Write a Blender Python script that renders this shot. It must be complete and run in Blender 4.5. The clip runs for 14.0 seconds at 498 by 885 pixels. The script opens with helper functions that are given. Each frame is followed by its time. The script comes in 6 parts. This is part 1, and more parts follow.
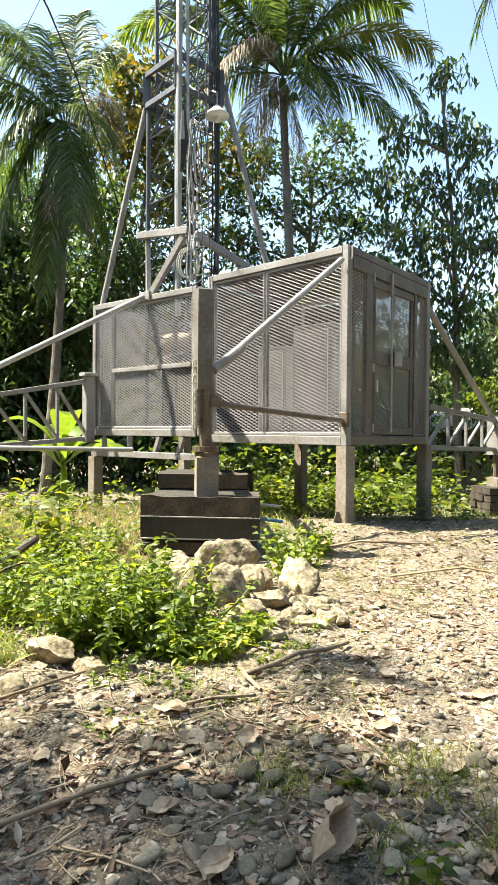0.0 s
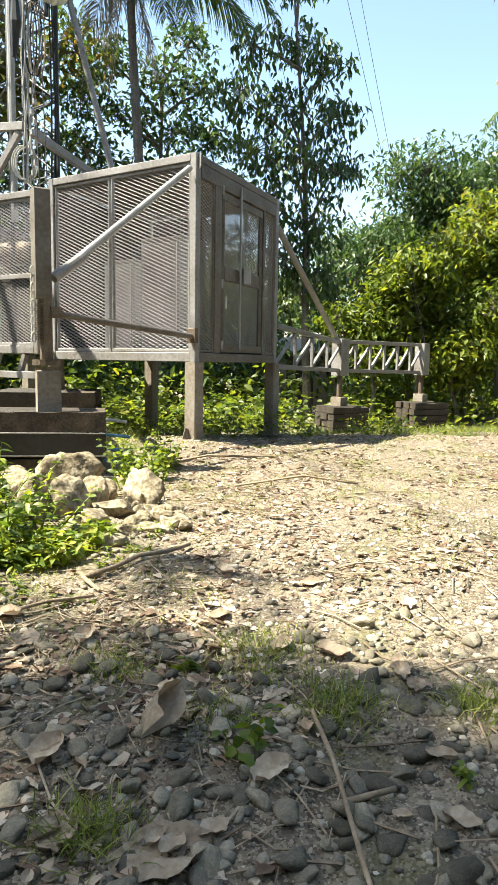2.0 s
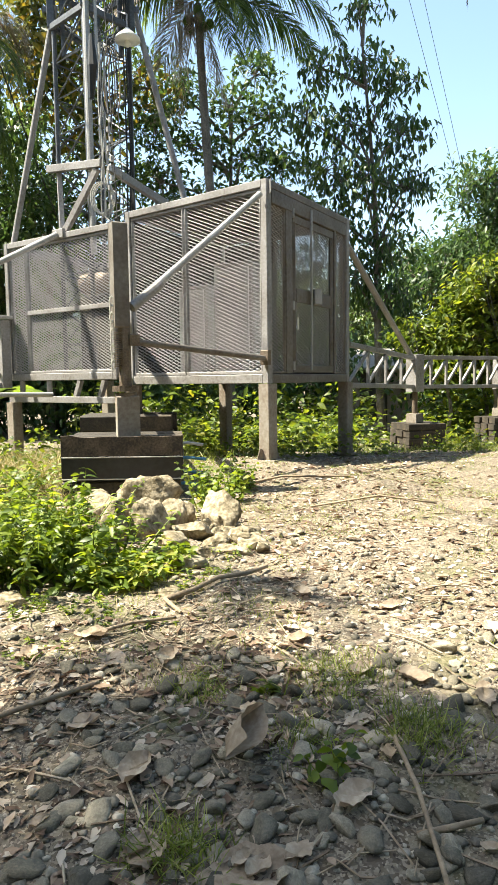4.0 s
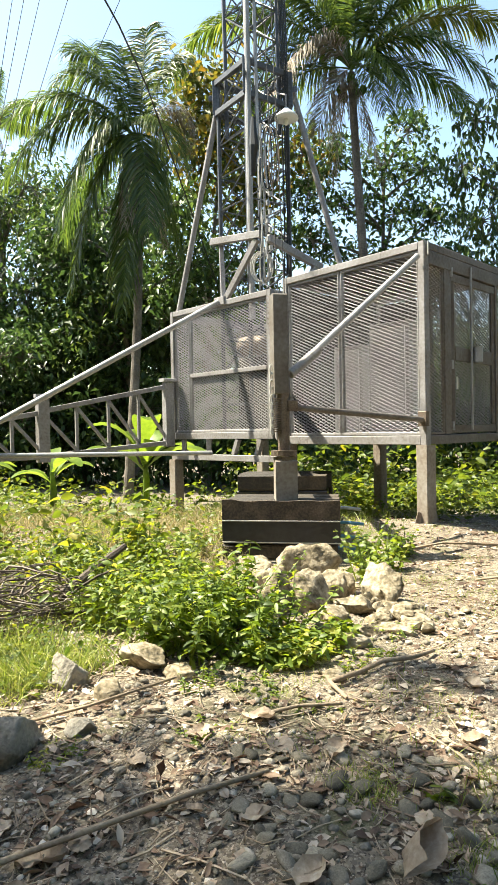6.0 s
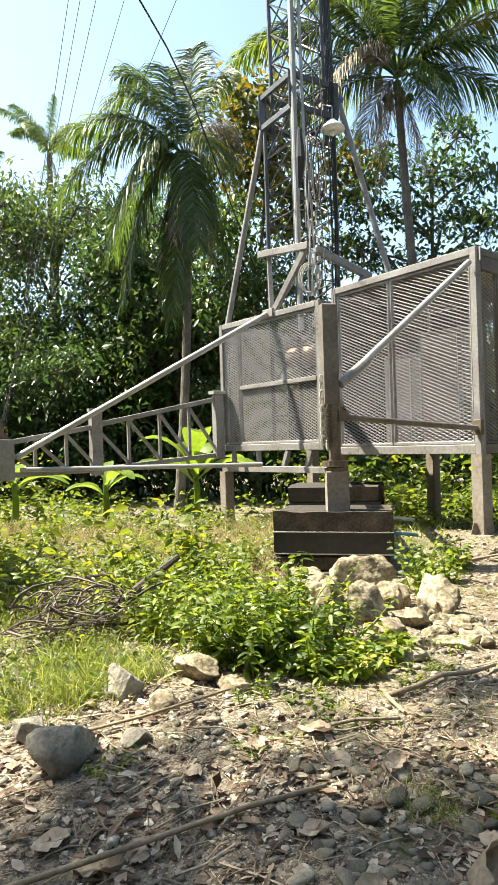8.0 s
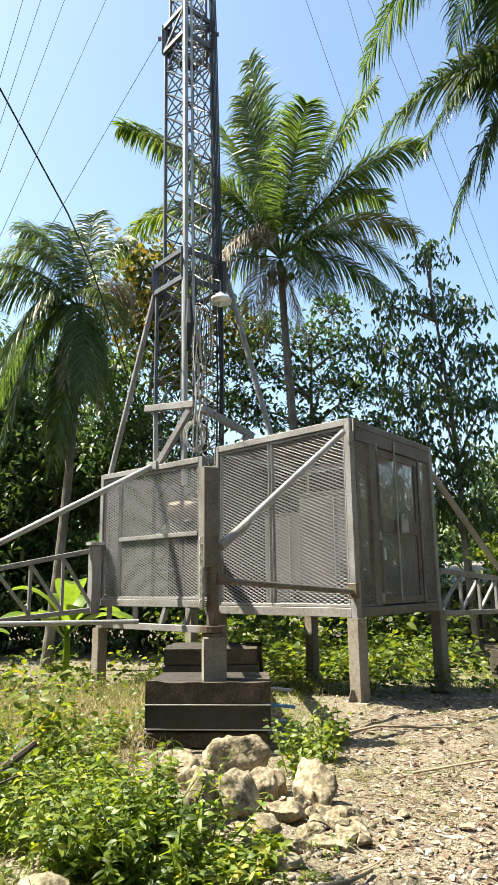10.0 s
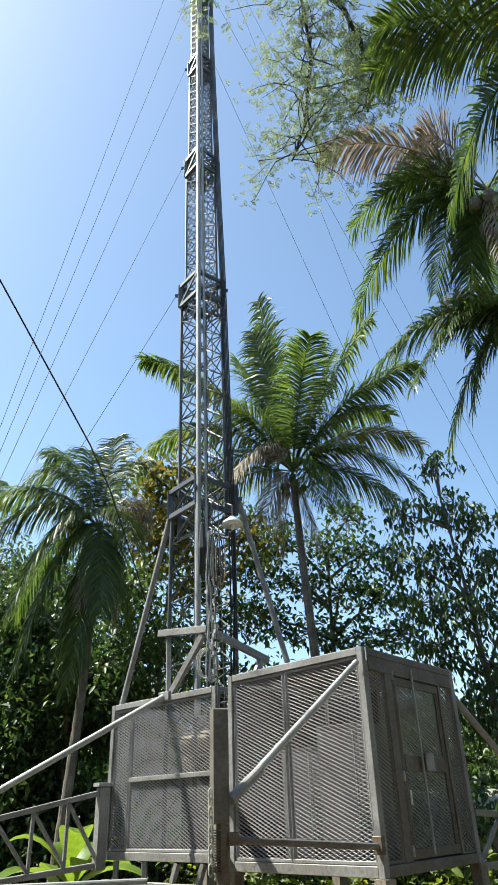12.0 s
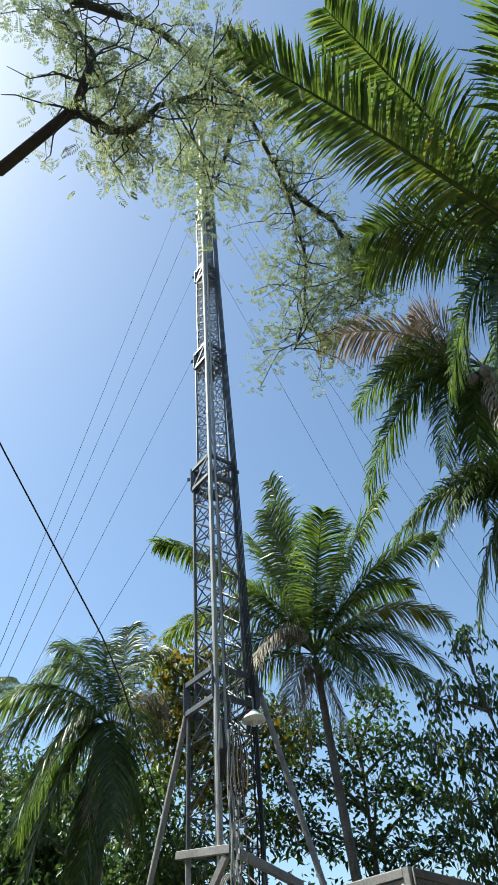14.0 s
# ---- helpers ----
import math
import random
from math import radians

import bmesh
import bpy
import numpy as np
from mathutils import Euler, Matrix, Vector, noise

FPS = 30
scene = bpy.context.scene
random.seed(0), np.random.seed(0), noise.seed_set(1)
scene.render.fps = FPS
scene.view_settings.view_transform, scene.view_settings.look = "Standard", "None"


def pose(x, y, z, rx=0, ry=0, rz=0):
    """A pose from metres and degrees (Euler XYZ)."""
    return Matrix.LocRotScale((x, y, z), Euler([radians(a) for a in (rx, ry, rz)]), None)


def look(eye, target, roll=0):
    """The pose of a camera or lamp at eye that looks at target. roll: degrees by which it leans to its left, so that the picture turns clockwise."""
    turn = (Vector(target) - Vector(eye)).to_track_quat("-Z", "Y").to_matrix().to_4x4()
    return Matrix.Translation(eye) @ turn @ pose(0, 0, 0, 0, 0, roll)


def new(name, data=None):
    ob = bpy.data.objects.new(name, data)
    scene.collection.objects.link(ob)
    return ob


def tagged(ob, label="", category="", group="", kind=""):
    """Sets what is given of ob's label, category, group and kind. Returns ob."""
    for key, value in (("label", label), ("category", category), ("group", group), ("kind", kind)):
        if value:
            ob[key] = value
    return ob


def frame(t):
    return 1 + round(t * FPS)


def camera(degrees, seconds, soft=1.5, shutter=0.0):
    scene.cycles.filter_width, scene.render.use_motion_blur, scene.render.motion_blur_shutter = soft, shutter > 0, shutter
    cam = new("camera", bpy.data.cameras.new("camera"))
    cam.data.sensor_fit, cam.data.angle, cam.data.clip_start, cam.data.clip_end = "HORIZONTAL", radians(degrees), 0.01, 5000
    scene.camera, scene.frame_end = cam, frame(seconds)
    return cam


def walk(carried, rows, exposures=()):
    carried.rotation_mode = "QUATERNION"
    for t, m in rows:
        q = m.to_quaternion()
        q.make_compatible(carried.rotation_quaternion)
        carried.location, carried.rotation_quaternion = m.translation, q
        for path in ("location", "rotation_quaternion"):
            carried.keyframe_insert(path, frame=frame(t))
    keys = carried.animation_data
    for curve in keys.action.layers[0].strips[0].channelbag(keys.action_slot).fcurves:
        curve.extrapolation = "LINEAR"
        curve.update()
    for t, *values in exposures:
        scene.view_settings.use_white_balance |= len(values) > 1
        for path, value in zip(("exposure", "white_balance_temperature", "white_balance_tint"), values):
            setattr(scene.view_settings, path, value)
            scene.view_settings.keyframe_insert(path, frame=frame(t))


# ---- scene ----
cam = camera(40.18, 14.0)
PATH = [
    (0, (-0.055, 0.145, 1.223), (-0.057, 2.145, 1.196), 0.53),
    (0.5, (-0.032, 0.149, 1.132), (0.182, 2.136, 1.060), 1.89),
    (1, (0.016, 0.188, 1.088), (0.359, 2.150, 0.903), 1.75),
    (1.5, (0.029, 0.183, 1.096), (0.445, 2.125, 0.862), 1.23),
    (2, (0.021, 0.163, 1.113), (0.439, 2.105, 0.877), 0.98),
    (2.2, (0.022, 0.169, 1.106), (0.427, 2.114, 0.876), 0.90),
    (4.3, (0.005, 0.124, 1.143), (0.188, 2.108, 0.968), -0.87),
    (4.5, (0.003, 0.131, 1.140), (0.171, 2.118, 0.988), -0.96),
    (5, (-0.028, 0.123, 1.212), (0.036, 2.121, 1.258), -1.76),
    (5.5, (-0.046, 0.108, 1.271), (-0.101, 2.107, 1.316), -1.56),
    (6, (-0.065, 0.095, 1.289), (-0.292, 2.082, 1.254), -1.08),
    (6.5, (-0.076, 0.103, 1.281), (-0.393, 2.077, 1.228), -1.41),
    (7, (-0.076, 0.073, 1.289), (-0.469, 2.033, 1.238), -1.38),
    (7.5, (-0.091, 0.088, 1.281), (-0.519, 2.041, 1.227), -1.53),
    (8, (-0.078, 0.102, 1.280), (-0.447, 2.068, 1.284), -1.76),
    (8.5, (-0.081, 0.108, 1.350), (-0.267, 2.095, 1.472), -0.63),
    (9, (-0.080, 0.112, 1.399), (-0.148, 2.102, 1.588), 0.34),
    (9.2, (-0.082, 0.120, 1.410), (-0.125, 2.106, 1.642), 0.19),
    (11.3, (0.070, -0.052, 1.680), (0.032, 1.819, 2.385), -1.89),
    (11.5, (0.086, -0.119, 1.727), (0.034, 1.731, 2.485), -1.77),
    (12, (0.103, -0.217, 1.698), (0.041, 1.539, 2.653), -1.90),
    (12.5, (0.107, -0.117, 1.783), (0.020, 1.540, 2.900), -2.64),
    (13, (0.108, -0.151, 1.786), (0.039, 1.404, 3.042), -3.76),
    (13.5, (0.119, -0.137, 1.823), (0.070, 1.338, 3.173), -5.96),
    (14, (0.116, -0.144, 1.819), (0.052, 1.308, 3.193), -4.33),
]
walk(cam, [(t, look(eye, target, roll)) for t, eye, target, roll in PATH],
     exposures=[(0, 2.05, 7150, 3), (2.2, 1.97, 7150, 3), (7.5, 1.96, 7150, 3), (9.0, 1.72, 7100, 3), (11.3, 1.5, 6700, 1), (12.5, 1.1, 6300, -1), (14.0, 1.0, 6250, -1)])

# ---- world, sun, exposure ----
SUN_AZ, SUN_EL = radians(82), radians(57)      # azimuth to the left of +y, height
world = bpy.data.worlds.new("sky")
scene.world = world
world.use_nodes = True
wn = world.node_tree.nodes
sky = wn.new("ShaderNodeTexSky")
sky.sky_type = "NISHITA"
sky.sun_disc = False
sky.sun_elevation, sky.sun_rotation = SUN_EL, -SUN_AZ
sky.air_density, sky.dust_density, sky.ozone_density = 1.0, 1.1, 1.6
world.node_tree.links.new(sky.outputs[0], wn["Background"].inputs[0])
wn["Background"].inputs[1].default_value = 0.105
sun_data = bpy.data.lights.new("sun", "SUN")
sun_data.energy, sun_data.angle, sun_data.color = 5.0, radians(0.53), (1.0, 0.95, 0.86)
sun = new("sun", sun_data)
sun_way = Vector((-math.sin(SUN_AZ) * math.cos(SUN_EL), math.cos(SUN_AZ) * math.cos(SUN_EL), math.sin(SUN_EL)))
sun.matrix_world = look((0, 0, 40), Vector((0, 0, 40)) - sun_way)

# ---- materials ----


def surface(name, stops, rough=0.7, metal=0.0, scale=4.0, fine=60.0, bump=0.3, island=0.0, leafy=0.0, coords="Object", random_info=False, lift=(0.8, 1.2)):
    """Principled material: colour ramp over two scales of noise, bump from the fine one; leafy mixes in light through the blade."""
    m = bpy.data.materials.new(name)
    m.use_nodes = True
    nt, n = m.node_tree, m.node_tree.nodes
    b = n["Principled BSDF"]
    tc = n.new("ShaderNodeTexCoord")
    big, small = n.new("ShaderNodeTexNoise"), n.new("ShaderNodeTexNoise")
    big.inputs["Scale"].default_value, small.inputs["Scale"].default_value = scale, fine
    big.inputs["Detail"].default_value = small.inputs["Detail"].default_value = 4
    link = nt.links.new
    link(tc.outputs[coords], big.inputs["Vector"]), link(tc.outputs[coords], small.inputs["Vector"])
    mix = n.new("ShaderNodeMath")
    mix.operation = "MULTIPLY_ADD"
    link(small.outputs["Fac"], mix.inputs[0])
    mix.inputs[1].default_value = 0.45
    half = n.new("ShaderNodeMath")
    half.operation = "MULTIPLY"
    link(big.outputs["Fac"], half.inputs[0])
    half.inputs[1].default_value = 0.55
    link(half.outputs[0], mix.inputs[2])
    last = mix.outputs[0]
    if island:
        geo = n.new("ShaderNodeObjectInfo" if random_info else "ShaderNodeNewGeometry")
        add = n.new("ShaderNodeMath")
        add.operation = "MULTIPLY_ADD"
        sub = n.new("ShaderNodeMath")
        sub.operation = "SUBTRACT"
        link(geo.outputs["Random" if random_info else "Random Per Island"], sub.inputs[0])
        sub.inputs[1].default_value = 0.5
        link(sub.outputs[0], add.inputs[0])
        add.inputs[1].default_value = island
        link(last, add.inputs[2])
        last = add.outputs[0]
    ramp = n.new("ShaderNodeValToRGB")
    els = ramp.color_ramp.elements
    while len(els) < len(stops):
        els.new(0.5)
    for el, (p, c) in zip(els, stops):
        el.position, el.color = p, (*c, 1)
    link(last, ramp.inputs[0])
    link(ramp.outputs[0], b.inputs["Base Color"])
    b.inputs["Roughness"].default_value, b.inputs["Metallic"].default_value = rough, metal
    if rough < 0.95:
        rr = n.new("ShaderNodeMapRange")
        rr.inputs["To Min"].default_value, rr.inputs["To Max"].default_value = rough * lift[0], min(1, rough * lift[1])
        link(big.outputs["Fac"], rr.inputs["Value"]), link(rr.outputs[0], b.inputs["Roughness"])
    if bump:
        bp = n.new("ShaderNodeBump")
        bp.inputs["Strength"].default_value, bp.inputs["Distance"].default_value = bump, 0.01
        link(small.outputs["Fac"], bp.inputs["Height"]), link(bp.outputs[0], b.inputs["Normal"])
    if leafy:
        tr, mx = n.new("ShaderNodeBsdfTranslucent"), n.new("ShaderNodeMixShader")
        hs = n.new("ShaderNodeHueSaturation")
        hs.inputs["Hue"].default_value, hs.inputs["Saturation"].default_value, hs.inputs["Value"].default_value = 0.485, 1.1, 1.7
        link(ramp.outputs[0], hs.inputs["Color"]), link(hs.outputs[0], tr.inputs[0])
        mx.inputs[0].default_value = leafy
        link(b.outputs[0], mx.inputs[1]), link(tr.outputs[0], mx.inputs[2])
        link(mx.outputs[0], n["Material Output"].inputs["Surface"])
    return m


def greens(a, b, c, y=None):
    s = [(0.25, a), (0.5, b), (0.72, c)]
    return s + [(0.86, y)] if y else s


M_STEEL = surface("galvanised_steel", [(0.3, (0.22, 0.215, 0.21)), (0.5, (0.35, 0.345, 0.345)), (0.7, (0.46, 0.455, 0.46))], 0.5, 0.2, 3, 50, 0.12)
M_FRAME = surface("grey_painted_steel", [(0.30, (0.11, 0.088, 0.072)), (0.40, (0.205, 0.19, 0.182)), (0.58, (0.285, 0.275, 0.277)), (0.72, (0.37, 0.36, 0.365))], 0.5, 0.1, 2.2, 30, 0.15)
M_WIRE = surface("guy_steel", [(0.3, (0.035, 0.035, 0.04)), (0.7, (0.06, 0.06, 0.065))], 0.95, 0.0, 3, 30, 0.0)
M_GREY = surface("grey_cabinet_paint", [(0.3, (0.17, 0.17, 0.165)), (0.7, (0.26, 0.26, 0.25))], 0.5, 0, 2, 30, 0.05)
M_LEG = surface("mud_stained_steel", [(0.28, (0.12, 0.085, 0.06)), (0.45, (0.21, 0.17, 0.135)), (0.6, (0.28, 0.25, 0.215)), (0.75, (0.34, 0.32, 0.30))], 0.65, 0.05, 2.5, 30, 0.2)
# brown grime, darkened further so the colour carries the shade of faces off the sun
M_GRIMESHADE = surface("grimy_shaded_steel", [(0.28, (0.06, 0.042, 0.03)), (0.42, (0.115, 0.094, 0.076)), (0.58, (0.16, 0.142, 0.125)), (0.75, (0.22, 0.205, 0.19))], 0.6, 0.05, 3.0, 30, 0.25)
M_MESH = surface("expanded_metal", [(0.3, (0.25, 0.24, 0.245)), (0.7, (0.40, 0.395, 0.405))], 0.5, 0.2, 2, 30, 0.1)
M_MAST = surface("mast_steel", [(0.3, (0.05, 0.054, 0.062)), (0.5, (0.09, 0.096, 0.108)), (0.7, (0.16, 0.168, 0.18))], 0.5, 0.2, 2, 30, 0.1)
M_DARK = surface("dark_rubber", [(0.3, (0.012, 0.012, 0.013)), (0.7, (0.035, 0.034, 0.033))], 0.45, 0, 6, 60, 0.1)
M_RUST = surface("worn_screw_steel", [(0.3, (0.07, 0.05, 0.035)), (0.55, (0.17, 0.13, 0.10)), (0.75, (0.26, 0.23, 0.20))], 0.6, 0.4, 8, 60, 0.3)
M_TIMBER = surface("blackened_timber", [(0.3, (0.012, 0.011, 0.010)), (0.52, (0.04, 0.032, 0.025)), (0.7, (0.10, 0.075, 0.052))], 0.75, 0, 3, 40, 0.8, 0.12)
M_PLANK = surface("weathered_brown_plank", [(0.3, (0.016, 0.012, 0.010)), (0.45, (0.055, 0.04, 0.03)), (0.6, (0.12, 0.088, 0.064)), (0.75, (0.20, 0.16, 0.12))], 0.8, 0, 6, 60, 0.8)
M_TARP = surface("black_plastic_sheet", [(0.3, (0.012, 0.012, 0.014)), (0.7, (0.03, 0.03, 0.035))], 0.35, 0, 5, 20, 0.5)
M_BLUE = surface("blue_strap", [(0.3, (0.05, 0.16, 0.30)), (0.7, (0.12, 0.30, 0.45))], 0.4, 0, 5, 40, 0.1)
M_PALE = surface("pale_rope", [(0.3, (0.35, 0.34, 0.31)), (0.7, (0.6, 0.58, 0.54))], 0.7, 0, 9, 60, 0.2)
M_WHITE = surface("white_enamel", [(0.3, (0.66, 0.66, 0.62)), (0.7, (0.8, 0.8, 0.76))], 0.4, 0, 5, 40, 0.05)
M_STONE = surface("river_stone", [(0.2, (0.08, 0.07, 0.055)), (0.42, (0.17, 0.15, 0.115)), (0.62, (0.28, 0.245, 0.19)), (0.8, (0.45, 0.40, 0.32))], 0.9, 0, 9, 90, 0.5, 0.6)
M_CHIP = surface("stone_chips", [(0.12, (0.085, 0.06, 0.043)), (0.40, (0.18, 0.135, 0.10)), (0.62, (0.30, 0.245, 0.19)), (0.88, (0.58, 0.52, 0.44))], 0.9, 0, 9, 60, 0.4, 0.9)
M_COBBLE = surface("grey_cobble", [(0.22, (0.06, 0.053, 0.038)), (0.45, (0.125, 0.11, 0.08)), (0.65, (0.215, 0.185, 0.135)), (0.85, (0.35, 0.305, 0.23))], 0.9, 0, 2, 9, 0.35, 0.6, random_info=True)
M_ROCK = surface("limestone_rock", [(0.34, (0.05, 0.042, 0.024)), (0.44, (0.15, 0.118, 0.07)), (0.54, (0.29, 0.24, 0.165)), (0.70, (0.45, 0.395, 0.30))], 0.92, 0, 7, 38, 1.0)
M_BOULDER = surface("weathered_boulder", [(0.3, (0.10, 0.088, 0.07)), (0.5, (0.23, 0.205, 0.165)), (0.7, (0.36, 0.325, 0.27))], 0.92, 0, 9, 55, 1.0)
M_LITTER = surface("dry_leaf_litter", [(0.12, (0.06, 0.036, 0.022)), (0.38, (0.16, 0.10, 0.065)), (0.62, (0.29, 0.21, 0.145)), (0.88, (0.50, 0.42, 0.33))], 0.8, 0, 6, 40, 0.3, 0.8, leafy=0.12)
M_DRYLEAF = surface("big_dry_leaf", [(0.3, (0.20, 0.14, 0.09)), (0.55, (0.37, 0.29, 0.21)), (0.75, (0.54, 0.46, 0.36))], 0.75, 0, 6, 60, 0.5, 0.2, leafy=0.1, random_info=True)
M_TWIG = surface("dry_twig", [(0.25, (0.13, 0.09, 0.06)), (0.55, (0.28, 0.21, 0.14)), (0.8, (0.44, 0.36, 0.26))], 0.85, 0, 8, 60, 0.5, 0.5)
M_BRUSH = surface("dead_brushwood", [(0.25, (0.05, 0.036, 0.026)), (0.55, (0.13, 0.10, 0.078)), (0.8, (0.26, 0.22, 0.18))], 0.9, 0, 8, 60, 0.5, 0.5, random_info=True)
M_BARK = surface("grey_bark", [(0.3, (0.06, 0.048, 0.038)), (0.5, (0.15, 0.125, 0.10)), (0.7, (0.27, 0.24, 0.20))], 0.9, 0, 4, 30, 0.9)
M_DARKBARK = surface("dark_branch_bark", [(0.3, (0.02, 0.016, 0.013)), (0.7, (0.06, 0.05, 0.042))], 0.9, 0, 4, 30, 0.8)
M_PALMBARK = surface("palm_bark", [(0.3, (0.06, 0.05, 0.04)), (0.5, (0.14, 0.12, 0.10)), (0.7, (0.24, 0.215, 0.185))], 0.9, 0, 3, 25, 0.9)
M_FROND = surface("palm_frond", greens((0.028, 0.052, 0.014), (0.062, 0.103, 0.024), (0.125, 0.165, 0.036), (0.24, 0.21, 0.045)), 0.36, 0, 0.35, 8, 0.0, 0.35, 0.5)
M_FRONDY = surface("yellowing_frond", greens((0.09, 0.11, 0.022), (0.19, 0.19, 0.035), (0.30, 0.26, 0.05)), 0.4, 0, 0.6, 8, 0.0, 0.3, 0.4)
M_FRONDD = surface("dried_frond", greens((0.12, 0.085, 0.055), (0.26, 0.21, 0.15), (0.40, 0.35, 0.28)), 0.7, 0, 1, 8, 0.0, 0.4, 0.2)
M_LEAFD = surface("dark_foliage", greens((0.024, 0.052, 0.018), (0.048, 0.09, 0.027), (0.085, 0.135, 0.036)), 0.42, 0, 0.4, 6, 0.0, 0.45, 0.34)
M_LEAFM = surface("mid_foliage", greens((0.03, 0.06, 0.018), (0.06, 0.10, 0.026), (0.11, 0.15, 0.035)), 0.45, 0, 0.4, 6, 0.0, 0.4, 0.35)
M_LEAFY = surface("yellow_green_foliage", greens((0.05, 0.085, 0.016), (0.105, 0.15, 0.024), (0.18, 0.215, 0.034), (0.28, 0.25, 0.04)), 0.45, 0, 0.5, 6, 0.0, 0.5, 0.5)
M_LEAFB = surface("bronze_foliage", greens((0.05, 0.07, 0.018), (0.11, 0.12, 0.025), (0.19, 0.15, 0.03), (0.28, 0.18, 0.04)), 0.45, 0, 0.6, 6, 0.0, 0.6, 0.4)
M_STRAW = surface("straw_grass", greens((0.12, 0.12, 0.035), (0.24, 0.21, 0.085), (0.36, 0.30, 0.16), (0.45, 0.38, 0.24)), 0.7, 0, 0.8, 12, 0.0, 0.7, 0.3)
M_HERB = surface("herb_leaves", greens((0.06, 0.10, 0.015), (0.13, 0.19, 0.026), (0.21, 0.26, 0.04), (0.34, 0.33, 0.07)), 0.5, 0, 1.5, 12, 0.0, 0.6, 0.45)
M_GRASS = surface("grass_blades", greens((0.09, 0.13, 0.025), (0.18, 0.23, 0.045), (0.28, 0.31, 0.08), (0.42, 0.40, 0.18)), 0.5, 0, 1.2, 12, 0.0, 0.6, 0.35)
M_BANANA = surface("banana_leaf", greens((0.06, 0.11, 0.02), (0.12, 0.19, 0.03), (0.20, 0.26, 0.05)), 0.4, 0, 1, 15, 0.0, 0.3, 0.45)
M_FEATHER = surface("feathery_foliage", greens((0.08, 0.11, 0.06), (0.13, 0.17, 0.09), (0.20, 0.23, 0.11), (0.30, 0.26, 0.10)), 0.5, 0, 0.5, 6, 0.0, 0.5, 0.45)
M_WALL = surface("faded_pink_plaster", [(0.3, (0.30, 0.24, 0.21)), (0.7, (0.46, 0.38, 0.34))], 0.9, 0, 1, 20, 0.3)
M_TINROOF = surface("weathered_tin_roof", [(0.3, (0.20, 0.18, 0.16)), (0.7, (0.36, 0.34, 0.32))], 0.6, 0.2, 1, 20, 0.1)
M_HUTDARK = surface("dark_timber_wall", [(0.3, (0.03, 0.026, 0.022)), (0.7, (0.08, 0.07, 0.06))], 0.9, 0, 1, 20, 0.3)


def dirt(name):
    """Trodden dirt full of small grit: patches of bare earth, humus and moss, with two sizes of embedded grains."""
    m = surface(name, [(0.34, (0.045, 0.031, 0.021)), (0.47, (0.10, 0.077, 0.05)), (0.58, (0.17, 0.135, 0.093)), (0.72, (0.255, 0.21, 0.15))], 0.95, 0, 1.5, 30, 1.0)
    nt, n = m.node_tree, m.node_tree.nodes
    link, b = nt.links.new, n["Principled BSDF"]
    tc = n["Texture Coordinate"]
    base = b.inputs["Base Color"].links[0].from_socket
    height_out = None
    for scale, share, lo, hi in ((55.0, 0.55, (0.05, 0.036, 0.027), (0.26, 0.215, 0.155)), (150.0, 0.45, (0.04, 0.028, 0.02), (0.31, 0.26, 0.195))):
        vo = n.new("ShaderNodeTexVoronoi")
        vo.inputs["Scale"].default_value = scale
        link(tc.outputs["Object"], vo.inputs["Vector"])
        sep = n.new("ShaderNodeSeparateColor")
        link(vo.outputs["Color"], sep.inputs[0])
        col = n.new("ShaderNodeValToRGB")
        col.color_ramp.elements[0].color, col.color_ramp.elements[1].color = (*lo, 1), (*hi, 1)
        link(sep.outputs[0], col.inputs[0])
        pick = n.new("ShaderNodeMapRange")
        pick.inputs["From Min"].default_value, pick.inputs["From Max"].default_value = 1 - share, 1 - share + 0.02
        link(sep.outputs[1], pick.inputs["Value"])
        mx = n.new("ShaderNodeMix")
        mx.data_type = "RGBA"
        link(pick.outputs[0], mx.inputs["Factor"]), link(base, mx.inputs["A"]), link(col.outputs[0], mx.inputs["B"])
        base = mx.outputs["Result"]
        height_out = vo.outputs["Distance"]
    moss = n.new("ShaderNodeTexNoise")
    moss.inputs["Scale"].default_value, moss.inputs["Detail"].default_value = 2.3, 5
    link(tc.outputs["Object"], moss.inputs["Vector"])
    mr = n.new("ShaderNodeMapRange")
    mr.inputs["From Min"].default_value, mr.inputs["From Max"].default_value, mr.inputs["To Max"].default_value = 0.55, 0.7, 0.7
    link(moss.outputs["Fac"], mr.inputs["Value"])
    mx = n.new("ShaderNodeMix")
    mx.data_type = "RGBA"
    mx.inputs["B"].default_value = (0.085, 0.085, 0.03, 1)
    link(mr.outputs[0], mx.inputs["Factor"]), link(base, mx.inputs["A"])
    link(mx.outputs["Result"], b.inputs["Base Color"])
    return m


M_GROUND = dirt("stony_dirt")
# near-black colour that stands in for the shade inside the cages
M_SHADE_SHEET = surface("dark_shade_sheet", [(0.3, (0.028, 0.027, 0.026)), (0.7, (0.055, 0.053, 0.05))], 0.6, 0.1, 2, 30, 0.1)

# ---- mesh tools ----


